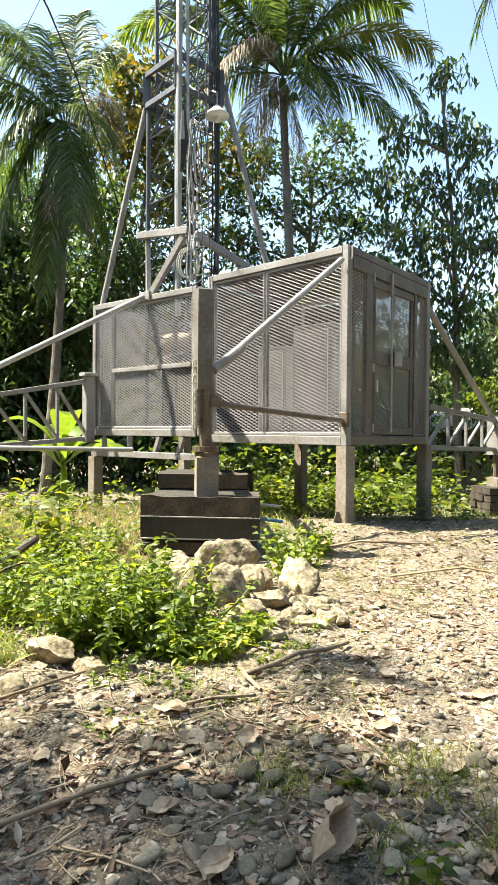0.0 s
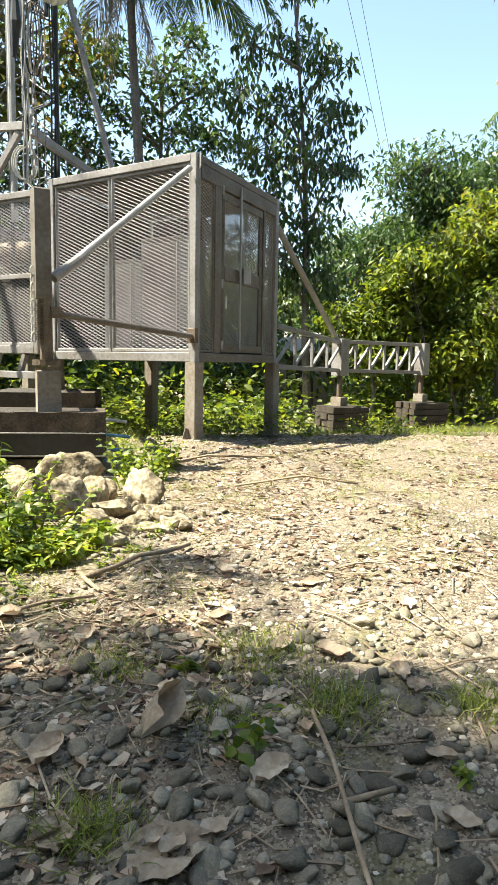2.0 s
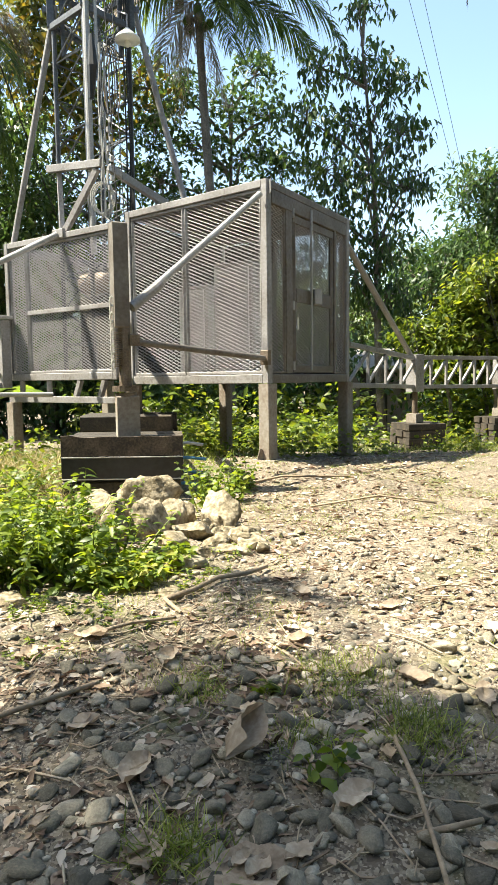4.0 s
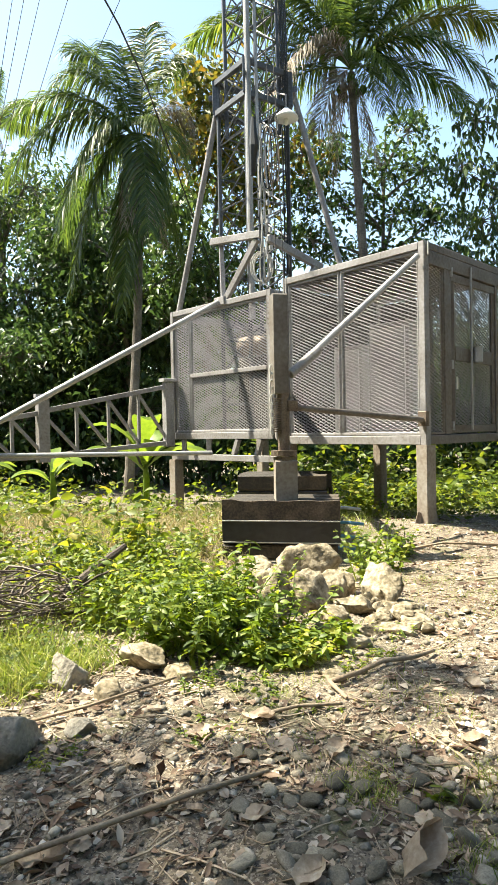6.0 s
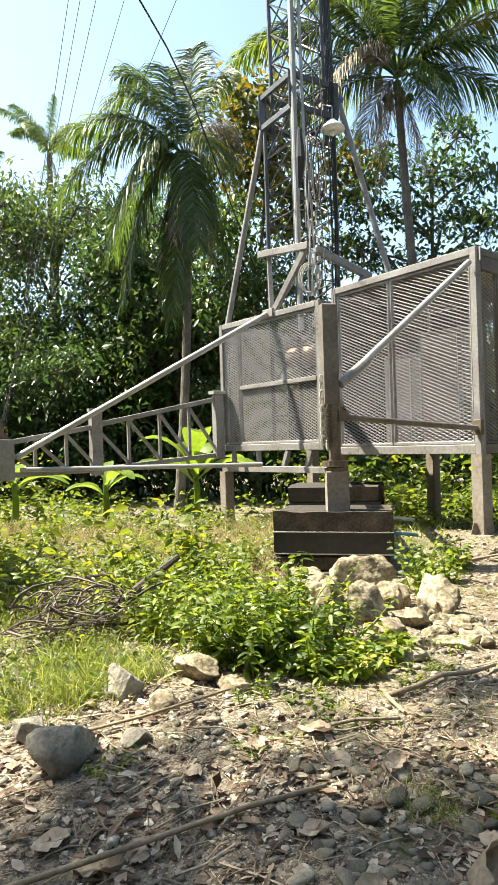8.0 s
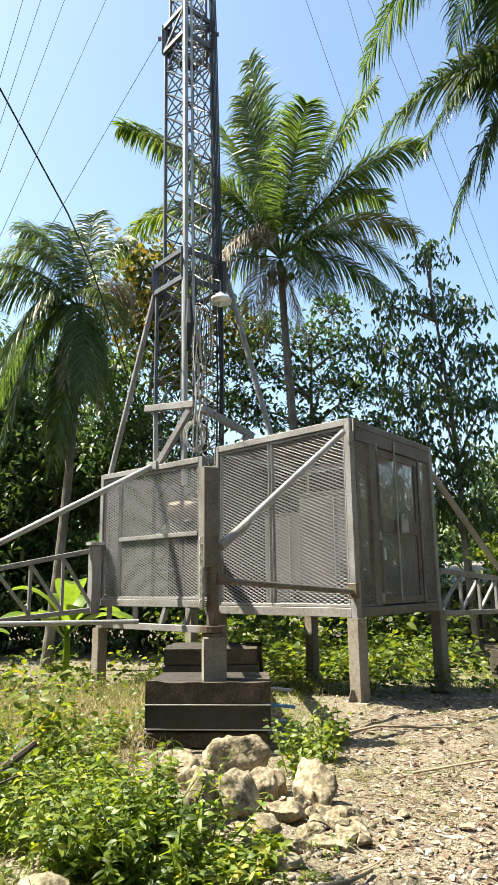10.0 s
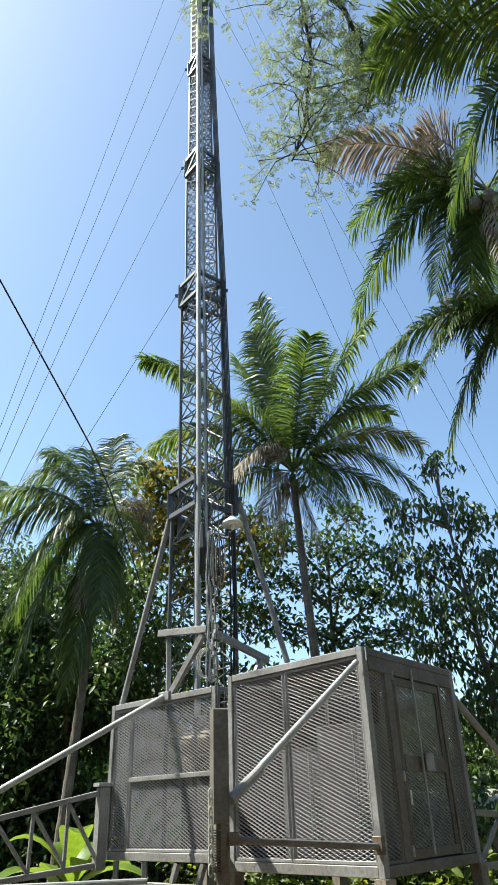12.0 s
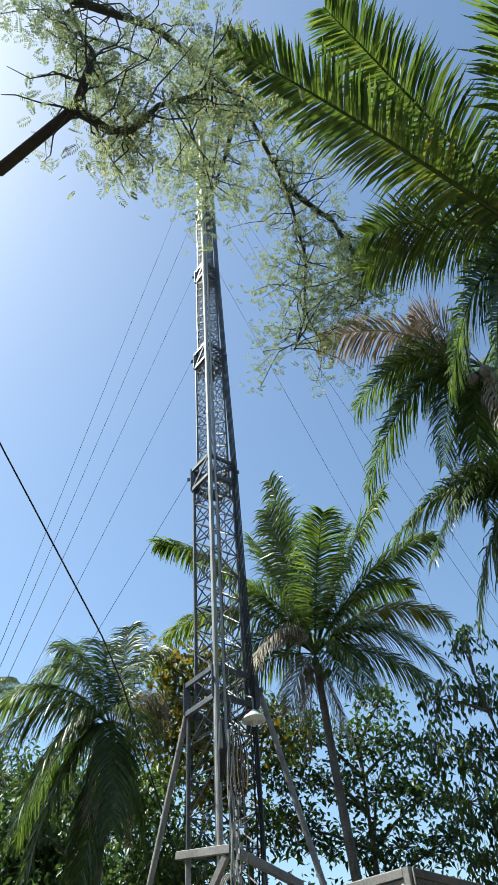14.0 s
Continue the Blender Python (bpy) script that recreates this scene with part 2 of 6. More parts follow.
class Mesh:
    """Collects vertices and faces of one part."""

    def __init__(self):
        self.v, self.f = [], []

    def add(self, verts, faces):
        k = len(self.v)
        self.v.extend([tuple(p) for p in verts])
        self.f.extend([tuple(i + k for i in q) for q in faces])
        return self

    def box(self, c, sx, sy, sz, rz=0.0, ch=0.006):
        """A chamfered upright box about its centre c, turned by rz degrees."""
        a = radians(rz)
        ux = Vector((math.cos(a), math.sin(a), 0))
        return self.beam(Vector(c) - ux * sx / 2, Vector(c) + ux * sx / 2, sy, sz, ch)

    def beam(self, a, b, w, h, ch=0.005, up=(0, 0, 1)):
        """A bar of rectangular section w x h with chamfered edges from a to b."""
        a, b = Vector(a), Vector(b)
        d = (b - a).normalized()
        side = d.cross(Vector(up))
        if side.length < 1e-4:
            side = d.cross(Vector((0, 1, 0)))
        side.normalize()
        top = side.cross(d).normalized()
        ch = min(ch, w * 0.3, h * 0.3)
        prof = [(w / 2 - ch, h / 2), (w / 2, h / 2 - ch), (w / 2, -h / 2 + ch), (w / 2 - ch, -h / 2), (-w / 2 + ch, -h / 2), (-w / 2, -h / 2 + ch), (-w / 2, h / 2 - ch), (-w / 2 + ch, h / 2)]
        return self.add([p + side * x + top * y for p in (a, b) for x, y in prof],
                        [(i, (i + 1) % 8, 8 + (i + 1) % 8, 8 + i) for i in range(8)] + [tuple(range(7, -1, -1)), tuple(range(8, 16))])

    def tube(self, pts, radii, n=8, caps=True):
        """A round bar along pts; radii: one number or one for each point."""
        pts = [Vector(p) for p in pts]
        if not hasattr(radii, "__len__"):
            radii = [radii] * len(pts)
        side = None
        verts = []
        for i, p in enumerate(pts):
            d = (pts[min(i + 1, len(pts) - 1)] - pts[max(i - 1, 0)]).normalized()
            if side is None:
                side = d.cross(Vector((0.13, 0.31, 0.94)))
                if side.length < 0.05:
                    side = d.cross(Vector((1, 0, 0)))
            side = (side - d * side.dot(d)).normalized()
            other = d.cross(side)
            verts += [p + (side * math.cos(2 * math.pi * k / n) + other * math.sin(2 * math.pi * k / n)) * radii[i] for k in range(n)]
        faces = [(i * n + k, i * n + (k + 1) % n, (i + 1) * n + (k + 1) % n, (i + 1) * n + k) for i in range(len(pts) - 1) for k in range(n)]
        if caps:
            faces += [tuple(range(n - 1, -1, -1)), tuple((len(pts) - 1) * n + k for k in range(n))]
        return self.add(verts, faces)

    def data(self, name, mat, smooth=False):
        me = bpy.data.meshes.new(name)
        me.from_pydata(self.v, [], self.f)
        me.materials.append(mat)
        if smooth:
            me.polygons.foreach_set("use_smooth", [True] * len(me.polygons))
        me.update()
        return me


def part(name, mesh, mat, parent=None, label="", smooth=False):
    """Links a Mesh as one object, under a thing or a part."""
    ob = new(name, mesh if isinstance(mesh, bpy.types.Mesh) else mesh.data(name, mat, smooth))
    if parent:
        ob.parent = parent
        ob.matrix_parent_inverse = parent.matrix_world.inverted()
    return tagged(ob, label)


def thing(name, at, label, category, group="", kind="", rz=0.0):
    ob = new(name)
    ob.matrix_world = pose(*at, 0, 0, rz)
    ob.empty_display_size = 0.1
    bpy.context.view_layer.update()
    return tagged(ob, label, category, group, kind)


rng = np.random.default_rng(7)


def unit(v):
    return v / np.maximum(np.linalg.norm(v, axis=-1, keepdims=True), 1e-9)


def blades(centres, ways, length, width, normals=None, fold=0.15, droop=0.0, narrow=0.35):
    """Vertices and faces of many leaves: a pointed blade of two folded halves from each centre along its way."""
    c, d = np.asarray(centres, float), unit(np.asarray(ways, float))
    k = len(c)
    length, width = np.broadcast_to(length, k)[:, None], np.broadcast_to(width, k)[:, None]
    nrm = unit(rng.normal(size=(k, 3)) * 0.6 + (0, 0, 1)) if normals is None else normals
    s = unit(np.cross(d, nrm))
    u = np.cross(s, d)
    mid = c + d * length * narrow * 1.3
    tip = c + d * length - np.array([0, 0, 1]) * length * droop
    a = mid + s * width / 2 + u * width * fold
    b = mid - s * width / 2 + u * width * fold
    v = np.stack([c, a, tip, b], 1).reshape(-1, 3)
    i = np.arange(k)[:, None] * 4
    return v, np.concatenate([i + [0, 1, 2], i + [0, 2, 3]])


def ovate(centres, ways, length, width, normals=None, fold=0.15, droop=0.0, twist=0.12):
    """Many egg-shaped pointed leaves, each bent along its rib and cupped across."""
    c, d = np.asarray(centres, float), unit(np.asarray(ways, float))
    k = len(c)
    length, width = np.broadcast_to(length, k)[:, None], np.broadcast_to(width, k)[:, None]
    nrm = unit(rng.normal(size=(k, 3)) * 0.6 + (0, 0, 1)) if normals is None else normals
    s = unit(np.cross(d, nrm))
    u = np.cross(s, d)
    down = np.array([0, 0, 1]) * length * droop
    rib = [c + d * length * t - down * t * t for t in (0.0, 0.24, 0.55, 0.8, 1.0)]
    cols = [rib[0]]
    for i, w in ((1, 0.40), (2, 0.5), (3, 0.29)):
        jit = 1 + twist * rng.normal(size=(k, 2))
        lift = u * width * fold * 2 * w
        cols += [rib[i] + s * width * w * jit[:, :1] + lift, rib[i], rib[i] - s * width * w * jit[:, 1:] + lift]
    cols.append(rib[4])
    v = np.stack(cols, 1).reshape(-1, 3)
    one = np.array([(0, 1, 2), (0, 2, 3), (1, 4, 5), (1, 5, 2), (2, 5, 6), (2, 6, 3), (4, 7, 8), (4, 8, 5), (5, 8, 9), (5, 9, 6), (7, 10, 8), (8, 10, 9)])
    return v, (one[None] + np.arange(k)[:, None, None] * 11).reshape(-1, 3)


def straws(centres, ways, length, width, bend):
    """Many thin grass blades that arch over towards the tip."""
    c, d = np.asarray(centres, float), unit(np.asarray(ways, float))
    k = len(c)
    length, width = np.broadcast_to(length, k)[:, None], np.broadcast_to(width, k)[:, None]
    s = unit(np.cross(d, rng.normal(size=(k, 3))))
    side = unit(rng.normal(size=(k, 3)) * [1, 1, 0.01]) * length * bend * rng.uniform(0.2, 1, (k, 1))
    line = [c + d * length * t + side * t * t - np.array([0, 0, 0.6]) * np.linalg.norm(side, axis=1)[:, None] * t * t for t in (0.0, 0.4, 0.75, 1.0)]
    w = s * width / 2
    v = np.stack([line[0] - w * 0.7, line[0] + w * 0.7, line[1] - w, line[1] + w, line[2] - w * 0.7, line[2] + w * 0.7, line[3]], 1).reshape(-1, 3)
    one = np.array([(0, 1, 3), (0, 3, 2), (2, 3, 5), (2, 5, 4), (4, 5, 6)])
    return v, (one[None] + np.arange(k)[:, None, None] * 7).reshape(-1, 3)


def raw(name, verts, faces, mat, parent=None, label="", smooth=False):
    me = bpy.data.meshes.new(name)
    me.vertices.add(len(verts))
    me.vertices.foreach_set("co", np.asarray(verts, np.float32).ravel())
    k = faces.shape[1]
    me.loops.add(faces.size)
    me.loops.foreach_set("vertex_index", faces.astype(np.int32).ravel())
    me.polygons.add(len(faces))
    me.polygons.foreach_set("loop_start", np.arange(0, faces.size, k, dtype=np.int32))
    if smooth:
        me.polygons.foreach_set("use_smooth", np.ones(len(faces), bool))
    me.materials.append(mat)
    me.update(calc_edges=True)
    me.validate()
    ob = new(name, me)
    if parent:
        ob.parent = parent
        ob.matrix_parent_inverse = parent.matrix_world.inverted()
    return tagged(ob, label)


# ---- ground ----
def smooth_noise(x, y, seed, scale):
    """Value noise on a lattice, for arrays."""
    r = np.random.default_rng(seed).random((64, 64))
    x, y = np.asarray(x) / scale + 1000, np.asarray(y) / scale + 1000
    i, j = np.floor(x).astype(int), np.floor(y).astype(int)
    u, v = x - i, y - j
    u, v = u * u * (3 - 2 * u), v * v * (3 - 2 * v)
    g = lambda a, b: r[a % 64, b % 64]
    return (g(i, j) * (1 - u) + g(i + 1, j) * u) * (1 - v) + (g(i, j + 1) * (1 - u) + g(i + 1, j + 1) * u) * v - 0.5


def land(x, y):
    """Height of the ground without its small roughness."""
    base = np.interp(y, [-8, 0, 1.4, 2.5, 4, 6, 7.6, 9.4, 11, 13.5, 30, 60], [-0.3, -0.08, 0.0, 0.13, 0.18, 0.14, 0.22, 0.08, -0.07, -0.26, -0.4, -0.4])
    mound = 0.05 * np.exp(-(((np.asarray(x) + 0.2) / 0.9) ** 2) - ((np.asarray(y) - 4.6) / 0.7) ** 2)
    dip = -0.10 * np.clip((-np.asarray(x) - 0.9) / 1.2, 0, 1) * np.clip((6 - np.asarray(y)) / 3, 0, 1)
    return base + mound + dip


def height(x, y):
    near = np.clip((14 - np.hypot(x, np.asarray(y) - 4)) / 6, 0, 1)
    return land(x, y) + near * (0.07 * smooth_noise(x, y, 1, 0.9) + 0.035 * smooth_noise(x, y, 2, 0.25) + 0.02 * smooth_noise(x, y, 3, 0.09)) + (1 - near) * 0.3 * smooth_noise(x, y, 4, 5)


def spread(lo, hi, step, far):
    mid = np.arange(lo, hi, step)
    out, s, p = [], step, hi
    while p < far:
        out.append(p)
        s *= 1.25
        p += s
    left, s, p = [], step, lo - step
    while p > -far:
        left.append(p)
        s *= 1.25
        p -= s
    return np.concatenate([left[::-1], mid, out])


gx, gy = spread(-3.6, 4.6, 0.035, 400), spread(0.6, 8.2, 0.035, 400)
XX, YY = np.meshgrid(gx, gy)
nx_, ny_ = len(gx), len(gy)
idx = np.arange(nx_ * ny_).reshape(ny_, nx_)
quads = np.stack([idx[:-1, :-1], idx[:-1, 1:], idx[1:, 1:], idx[1:, :-1]], -1).reshape(-1, 4)
ground = raw("ground", np.stack([XX, YY, height(XX, YY)], -1).reshape(-1, 3), quads, M_GROUND, smooth=True)
tagged(ground, "stony tan dirt ground with gravel and leaf litter", "ground", kind="structure")


def on(x, y, dz=0.0):
    return (x, y, float(height(x, y)) + dz)

# ---- mast skid with mesh cages ----
ZT, ZB = 3.29, 1.10
F, R, J, JL, L = Vector((1.0, 7.63, 0)), Vector((2.32, 9.4, 0)), Vector((-0.56, 9.17, 0)), Vector((-0.80, 9.45, 0)), Vector((-2.5, 10.95, 0))
BACK = R - F


def at(p, z):
    return Vector((p.x, p.y, z))


def lattice(p, q, z0, z1, long=0.096, short=0.041, strand=0.0042):
    """Expanded metal between two upright edges: rows of joined diamonds, each strand a tilted strip with thickness."""
    d = (q - p)
    wide = d.length
    d.normalize()
    nrm = Vector((d.y, -d.x, 0))
    cols, rows = max(1, round(wide / long)), max(1, round((z1 - z0) / short))
    cw, rh = wide / cols, (z1 - z0) / rows
    dv, nv = np.array(d), np.array(nrm)
    a, b = [], []
    for r in range(rows):
        lo = z0 + r * rh
        for c in range(cols):
            for s in (0, 1):
                a.append(np.array(p) + dv * (c + 0.5 * s) * cw + (0, 0, lo + rh * (0.5 * s)))
                b.append(np.array(p) + dv * (c + 0.5 * (s + 1)) * cw + (0, 0, lo + rh * (0.5 * (1 - s))))
                a.append(np.array(p) + dv * (c + 0.5 * s) * cw + (0, 0, lo + rh * (1 - 0.5 * s)))
                b.append(np.array(p) + dv * (c + 0.5 * (s + 1)) * cw + (0, 0, lo + rh * (1 - 0.5 * (1 - s))))
    a, b = np.array(a), np.array(b)
    t = nv * 0.006 + np.array([0, 0, strand])
    w = nv * 0.0015 - np.array([0, 0, 0.0012])
    v = np.stack([a - t - w, a + t - w, a + t + w, a - t + w, b - t - w, b + t - w, b + t + w, b - t + w], 1).reshape(-1, 3)
    i = np.arange(len(a))[:, None] * 8
    f = np.concatenate([i + q4 for q4 in ([0, 1, 5, 4], [1, 2, 6, 5], [2, 3, 7, 6], [3, 0, 4, 7])])
    return v, f


def mesh_bay(p, q, z0, z1, parent, edge=0.035, long=0.096):
    """One framed bay of expanded metal."""
    d = (q - p).normalized()
    bay = part("panel_frame", Mesh()
               .beam(at(p, z0 + edge / 2), at(q, z0 + edge / 2), 0.04, edge)
               .beam(at(p, z1 - edge / 2), at(q, z1 - edge / 2), 0.04, edge)
               .beam(at(p + d * edge / 2, z0 + edge), at(p + d * edge / 2, z1 - edge), 0.04, edge)
               .beam(at(q - d * edge / 2, z0 + edge), at(q - d * edge / 2, z1 - edge), 0.04, edge), M_FRAME, parent)
    v, f = lattice(p + d * edge, q - d * edge, z0 + edge, z1 - edge, long)
    raw("expanded_mesh", v, f, M_MESH, bay)
    return bay


def cage(name, a, b, deep, z0, z1, splits, label, long=0.096, blind=False):
    """A framed mesh cage: front from a to b, going back by deep; splits: where the front's uprights stand, 0 to 1."""
    c = thing(name, at((a + b) / 2 + deep / 2, z0), label, "cage")
    corners = [a, b, b + deep, a + deep]
    for p in corners:
        part("corner_post", Mesh().beam(at(p, z0), at(p, z1), 0.085, 0.085, 0.008, up=tuple((b - a).normalized())), M_FRAME, c)
    for i in range(4):
        p, q = corners[i], corners[(i + 1) % 4]
        d = (q - p).normalized() * 0.045
        part("top_rail", Mesh().beam(at(p + d, z1 - 0.04), at(q - d, z1 - 0.04), 0.08, 0.08), M_FRAME, c)
        part("bottom_rail", Mesh().beam(at(p + d, z0 + 0.05), at(q - d, z0 + 0.05), 0.08, 0.10), M_FRAME, c)
    cuts = [0, *splits, 1]
    for s, e in zip(cuts, cuts[1:]):
        g = 0.045 / (b - a).length
        mesh_bay(a.lerp(b, s + (g if s == 0 else 0.004)), a.lerp(b, e - (g if e == 1 else 0.004)), z0 + 0.105, z1 - 0.085, c, long=long)
    d = (deep).normalized() * 0.05
    # added dark sheet at the side, so the mesh holes look shaded
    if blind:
        part("side_shade_sheet", Mesh().beam(at(b + d, (z0 + z1) / 2), at(b + deep - d, (z0 + z1) / 2), 0.02, z1 - z0 - 0.2), M_SHADE_SHEET, c)
    else:
        mesh_bay(b + d, b + deep - d, z0 + 0.105, z1 - 0.085, c)
    e = (b - a).normalized() * 0.05
    k = (a + deep).lerp(b + deep, 0.55)
    mesh_bay(a + deep + e, k, z0 + 0.105, z1 - 0.085, c)
    # added dark sheet over part of the back, imitating the shaded inside
    part("back_shade_sheet", Mesh().beam(at(k + e * 0.1, (z0 + z1) / 2), at(b + deep - e, (z0 + z1) / 2), 0.02, z1 - z0 - 0.2), M_SHADE_SHEET, c)
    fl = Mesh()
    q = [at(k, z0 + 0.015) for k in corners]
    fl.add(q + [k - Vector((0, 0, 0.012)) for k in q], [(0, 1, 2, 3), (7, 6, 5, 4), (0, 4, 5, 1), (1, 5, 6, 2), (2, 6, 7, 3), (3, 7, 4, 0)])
    part("floor_plate", fl, M_SHADE_SHEET, c)
    return c


right_cage = cage("equipment_cage", F, J, BACK, ZB, ZT, [0.555], "grey steel cage with expanded metal sides on stilt legs", blind=True)
# its gable end, with a door in the middle
g0, g1 = F.lerp(R, 0.265), F.lerp(R, 0.80)
dF = BACK.normalized()
# gable frames and door take darker steel: the end's shade is in their colour
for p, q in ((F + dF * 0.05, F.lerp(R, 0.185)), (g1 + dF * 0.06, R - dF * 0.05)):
    mesh_bay(p, q, ZB + 0.105, ZT - 0.085, right_cage, 0.03).data.materials[0] = M_GRIMESHADE
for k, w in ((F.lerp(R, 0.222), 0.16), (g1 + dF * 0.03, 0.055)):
    part("door_jamb", Mesh().beam(at(k, ZB + 0.11), at(k, ZT - 0.09), 0.06, w, 0.006, up=tuple(dF)), M_GRIMESHADE, right_cage)
part("door_lintel", Mesh().beam(at(F.lerp(R, 0.03), ZT - 0.16), at(F.lerp(R, 0.97), ZT - 0.16), 0.075, 0.15), M_GRIMESHADE, right_cage)
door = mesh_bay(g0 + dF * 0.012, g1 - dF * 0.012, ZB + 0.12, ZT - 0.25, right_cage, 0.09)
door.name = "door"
door.data.materials[0] = M_GRIMESHADE
# rails of the gable end get the same shade-darkened colour
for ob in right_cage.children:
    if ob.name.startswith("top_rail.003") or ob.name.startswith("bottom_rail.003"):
        ob.data.materials[0] = M_GRIMESHADE
nR = Vector((BACK.y, -BACK.x, 0)).normalized()
gm = g0.lerp(g1, 0.5)
part("door_rail", Mesh().beam(at(g0 + dF * 0.1, 2.13), at(g1 - dF * 0.1, 2.13), 0.04, 0.16), M_GRIMESHADE, door)
part("lock_bar", Mesh().tube([at(gm + nR * 0.05 - dF * 0.14, ZB + 0.15), at(gm + nR * 0.05 - dF * 0.14, ZT - 0.12)], 0.014), M_STEEL, door)
part("latch_box", Mesh().beam(at(gm + nR * 0.05 + dF * 0.02, 2.06), at(gm + nR * 0.05 + dF * 0.02, 2.24), 0.10, 0.13, 0.012), M_STEEL, door)
part("door_handle", Mesh().tube([at(g0 + nR * 0.06 + dF * 0.05, 1.72), at(g0 + nR * 0.06 + dF * 0.05, 1.86)], 0.012), M_WHITE, door)
for z in (1.25, 1.95, 3.0):
    part("hinge", Mesh().tube([at(g0 + nR * 0.03, z), at(g0 + nR * 0.03, z + 0.1)], 0.018), M_STEEL, door)
part("roof_sheet", Mesh().add([at(k, ZT + h) for h in (0.004, 0.012) for k in (F, J, J + BACK, R)], [(0, 3, 2, 1), (4, 5, 6, 7), (0, 1, 5, 4), (1, 2, 6, 5), (2, 3, 7, 6), (3, 0, 4, 7)]), M_FRAME, right_cage)
part("gusset_plate", Mesh().beam(at(F + nR * 0.05, ZT - 0.16), at(F + nR * 0.05, ZT - 0.02), 0.012, 0.16), M_STEEL, right_cage)
for p in (F, J, R, J + BACK):
    g = float(land(p.x, p.y)) - 0.05
    leg = part("leg", Mesh().beam(at(p, ZB - 0.004), at(p, g), 0.155, 0.155, 0.012, up=tuple((J - F).normalized())), M_LEG, right_cage)
    part("foot_plate", Mesh().box((p.x, p.y, g + 0.07), 0.28, 0.2, 0.03, 138).beam(at(p + Vector((-.11, -.06, 0)), g + 0.06), at(p + Vector((-.07, -.04, 0)), g + 0.2), 0.012, 0.08).beam(at(p + Vector((.11, .06, 0)), g + 0.06), at(p + Vector((.07, .04, 0)), g + 0.2), 0.012, 0.08), M_LEG, leg)

left_cage = cage("mast_cage", JL, L, BACK * 0.95, ZB + 0.07, ZT - 0.07, [0.8], "grey steel mesh cage round the foot of the mast", 0.082)
dL = (L - JL).normalized()
nL = Vector((-dL.y, dL.x, 0)) * 1.0
part("mid_rail", Mesh().beam(at(JL + dL * 0.06 + nL * 0.03, 2.16), at(JL.lerp(L, 0.79) + nL * 0.03, 2.16), 0.03, 0.06), M_FRAME, left_cage)
for s in (0.1, 0.32, 0.62, 0.9):
    p = JL.lerp(L, s)
    part("stub", Mesh().beam(at(p, ZB + 0.065), at(p + dL * (0.1 if s < .4 else 0), ZB - 0.16), 0.07, 0.07), M_FRAME, left_cage)
part("lower_beam", Mesh().beam(at(JL - dL * 0.1, ZB - 0.21), at(L + dL * 0.05, ZB - 0.21), 0.09, 0.09), M_FRAME, left_cage)
for p in (L, L + BACK * 0.95):
    g = float(land(p.x, p.y)) - 0.05
    part("leg", Mesh().beam(at(p, ZB - 0.26 if p == L else ZB + 0.06), at(p, g), 0.17, 0.17, 0.012, up=tuple(dL)), M_LEG, left_cage)

# grey cabinets that show pale through the mesh
for p, h, w in ((F.lerp(J, 0.42) + BACK * 0.42, 1.5, 0.62), (F.lerp(J, 0.8) + BACK * 0.5, 1.3, 0.5)):
    cab = thing("equipment_cabinet", (p.x, p.y, ZB + 0.02), "pale grey equipment cabinet standing inside the mesh cage", "cabinet", rz=138)
    part("body", Mesh().box((p.x, p.y, ZB + 0.02 + h / 2), w, 0.5, h, 138, 0.012), M_GREY, cab)
    part("door", Mesh().box((p.x - 0.19, p.y - 0.19, ZB + 0.02 + h / 2), w * 0.86, 0.02, h * 0.9, 138, 0.006), M_STEEL, cab)

# made-up dark box and drum that stand in for shade behind the mast cage mesh
wz = ZB + 0.14
backing = thing("dark_backing", (-1.5, 10.75, wz), "dark grey box added inside the mast cage to darken the view through the mesh", "machine", rz=138)
wc = JL.lerp(L, 0.45) + BACK * 0.55
part("body", Mesh().box((wc.x, wc.y, wz + 0.62), 1.35, 0.5, 1.24, 138, 0.03), M_HUTDARK, backing)
part("drum", Mesh().tube([(wc.x - 0.55, wc.y + 0.1, wz + 1.42), (wc.x + 0.2, wc.y - 0.55, wz + 1.42)], 0.16, 16), M_RUST, backing)

# ---- outriggers ----


def truss(name, a, b, za, zb, parent, bays=5, w=0.07):
    """Two chords and zigzag web; za, zb: bottom and top heights at each end."""
    a, b = Vector((*a, 0)), Vector((*b, 0))
    arm = part(name, Mesh().beam(at(a, za[1]), at(b, zb[1]), w, w).beam(at(a, za[0]), at(b, zb[0]), w, w), M_FRAME, parent)
    for i in range(bays):
        s, e = i / bays, (i + 1) / bays
        p, q = a.lerp(b, s), a.lerp(b, e)
        lo = lambda k: za[0] + (zb[0] - za[0]) * k + w / 2
        hi = lambda k: za[1] + (zb[1] - za[1]) * k - w / 2
        part("web_upright", Mesh().beam(at(q, lo(e)), at(q, hi(e)), 0.045, 0.045, up=tuple((b - a).normalized())), M_FRAME, arm)
        part("web_diagonal", Mesh().beam(at(p, lo(s)), at(q, hi(e)), 0.045, 0.045, up=tuple((b - a).normalized())), M_FRAME, arm)
    return arm


west = thing("outrigger", (-4.1, 9.4, 0.9), "grey steel lattice outrigger with brace tubes beside the cage", "outrigger", "outriggers of the mast")
W0, W1, W2, W3 = (-2.6, 10.8), (-4.08, 9.4), (-5.04, 8.5), (-6.6, 7.05)
truss("inner_arm", W0, W1, (1.12, 2.02), (0.97, 1.62), west, 4)
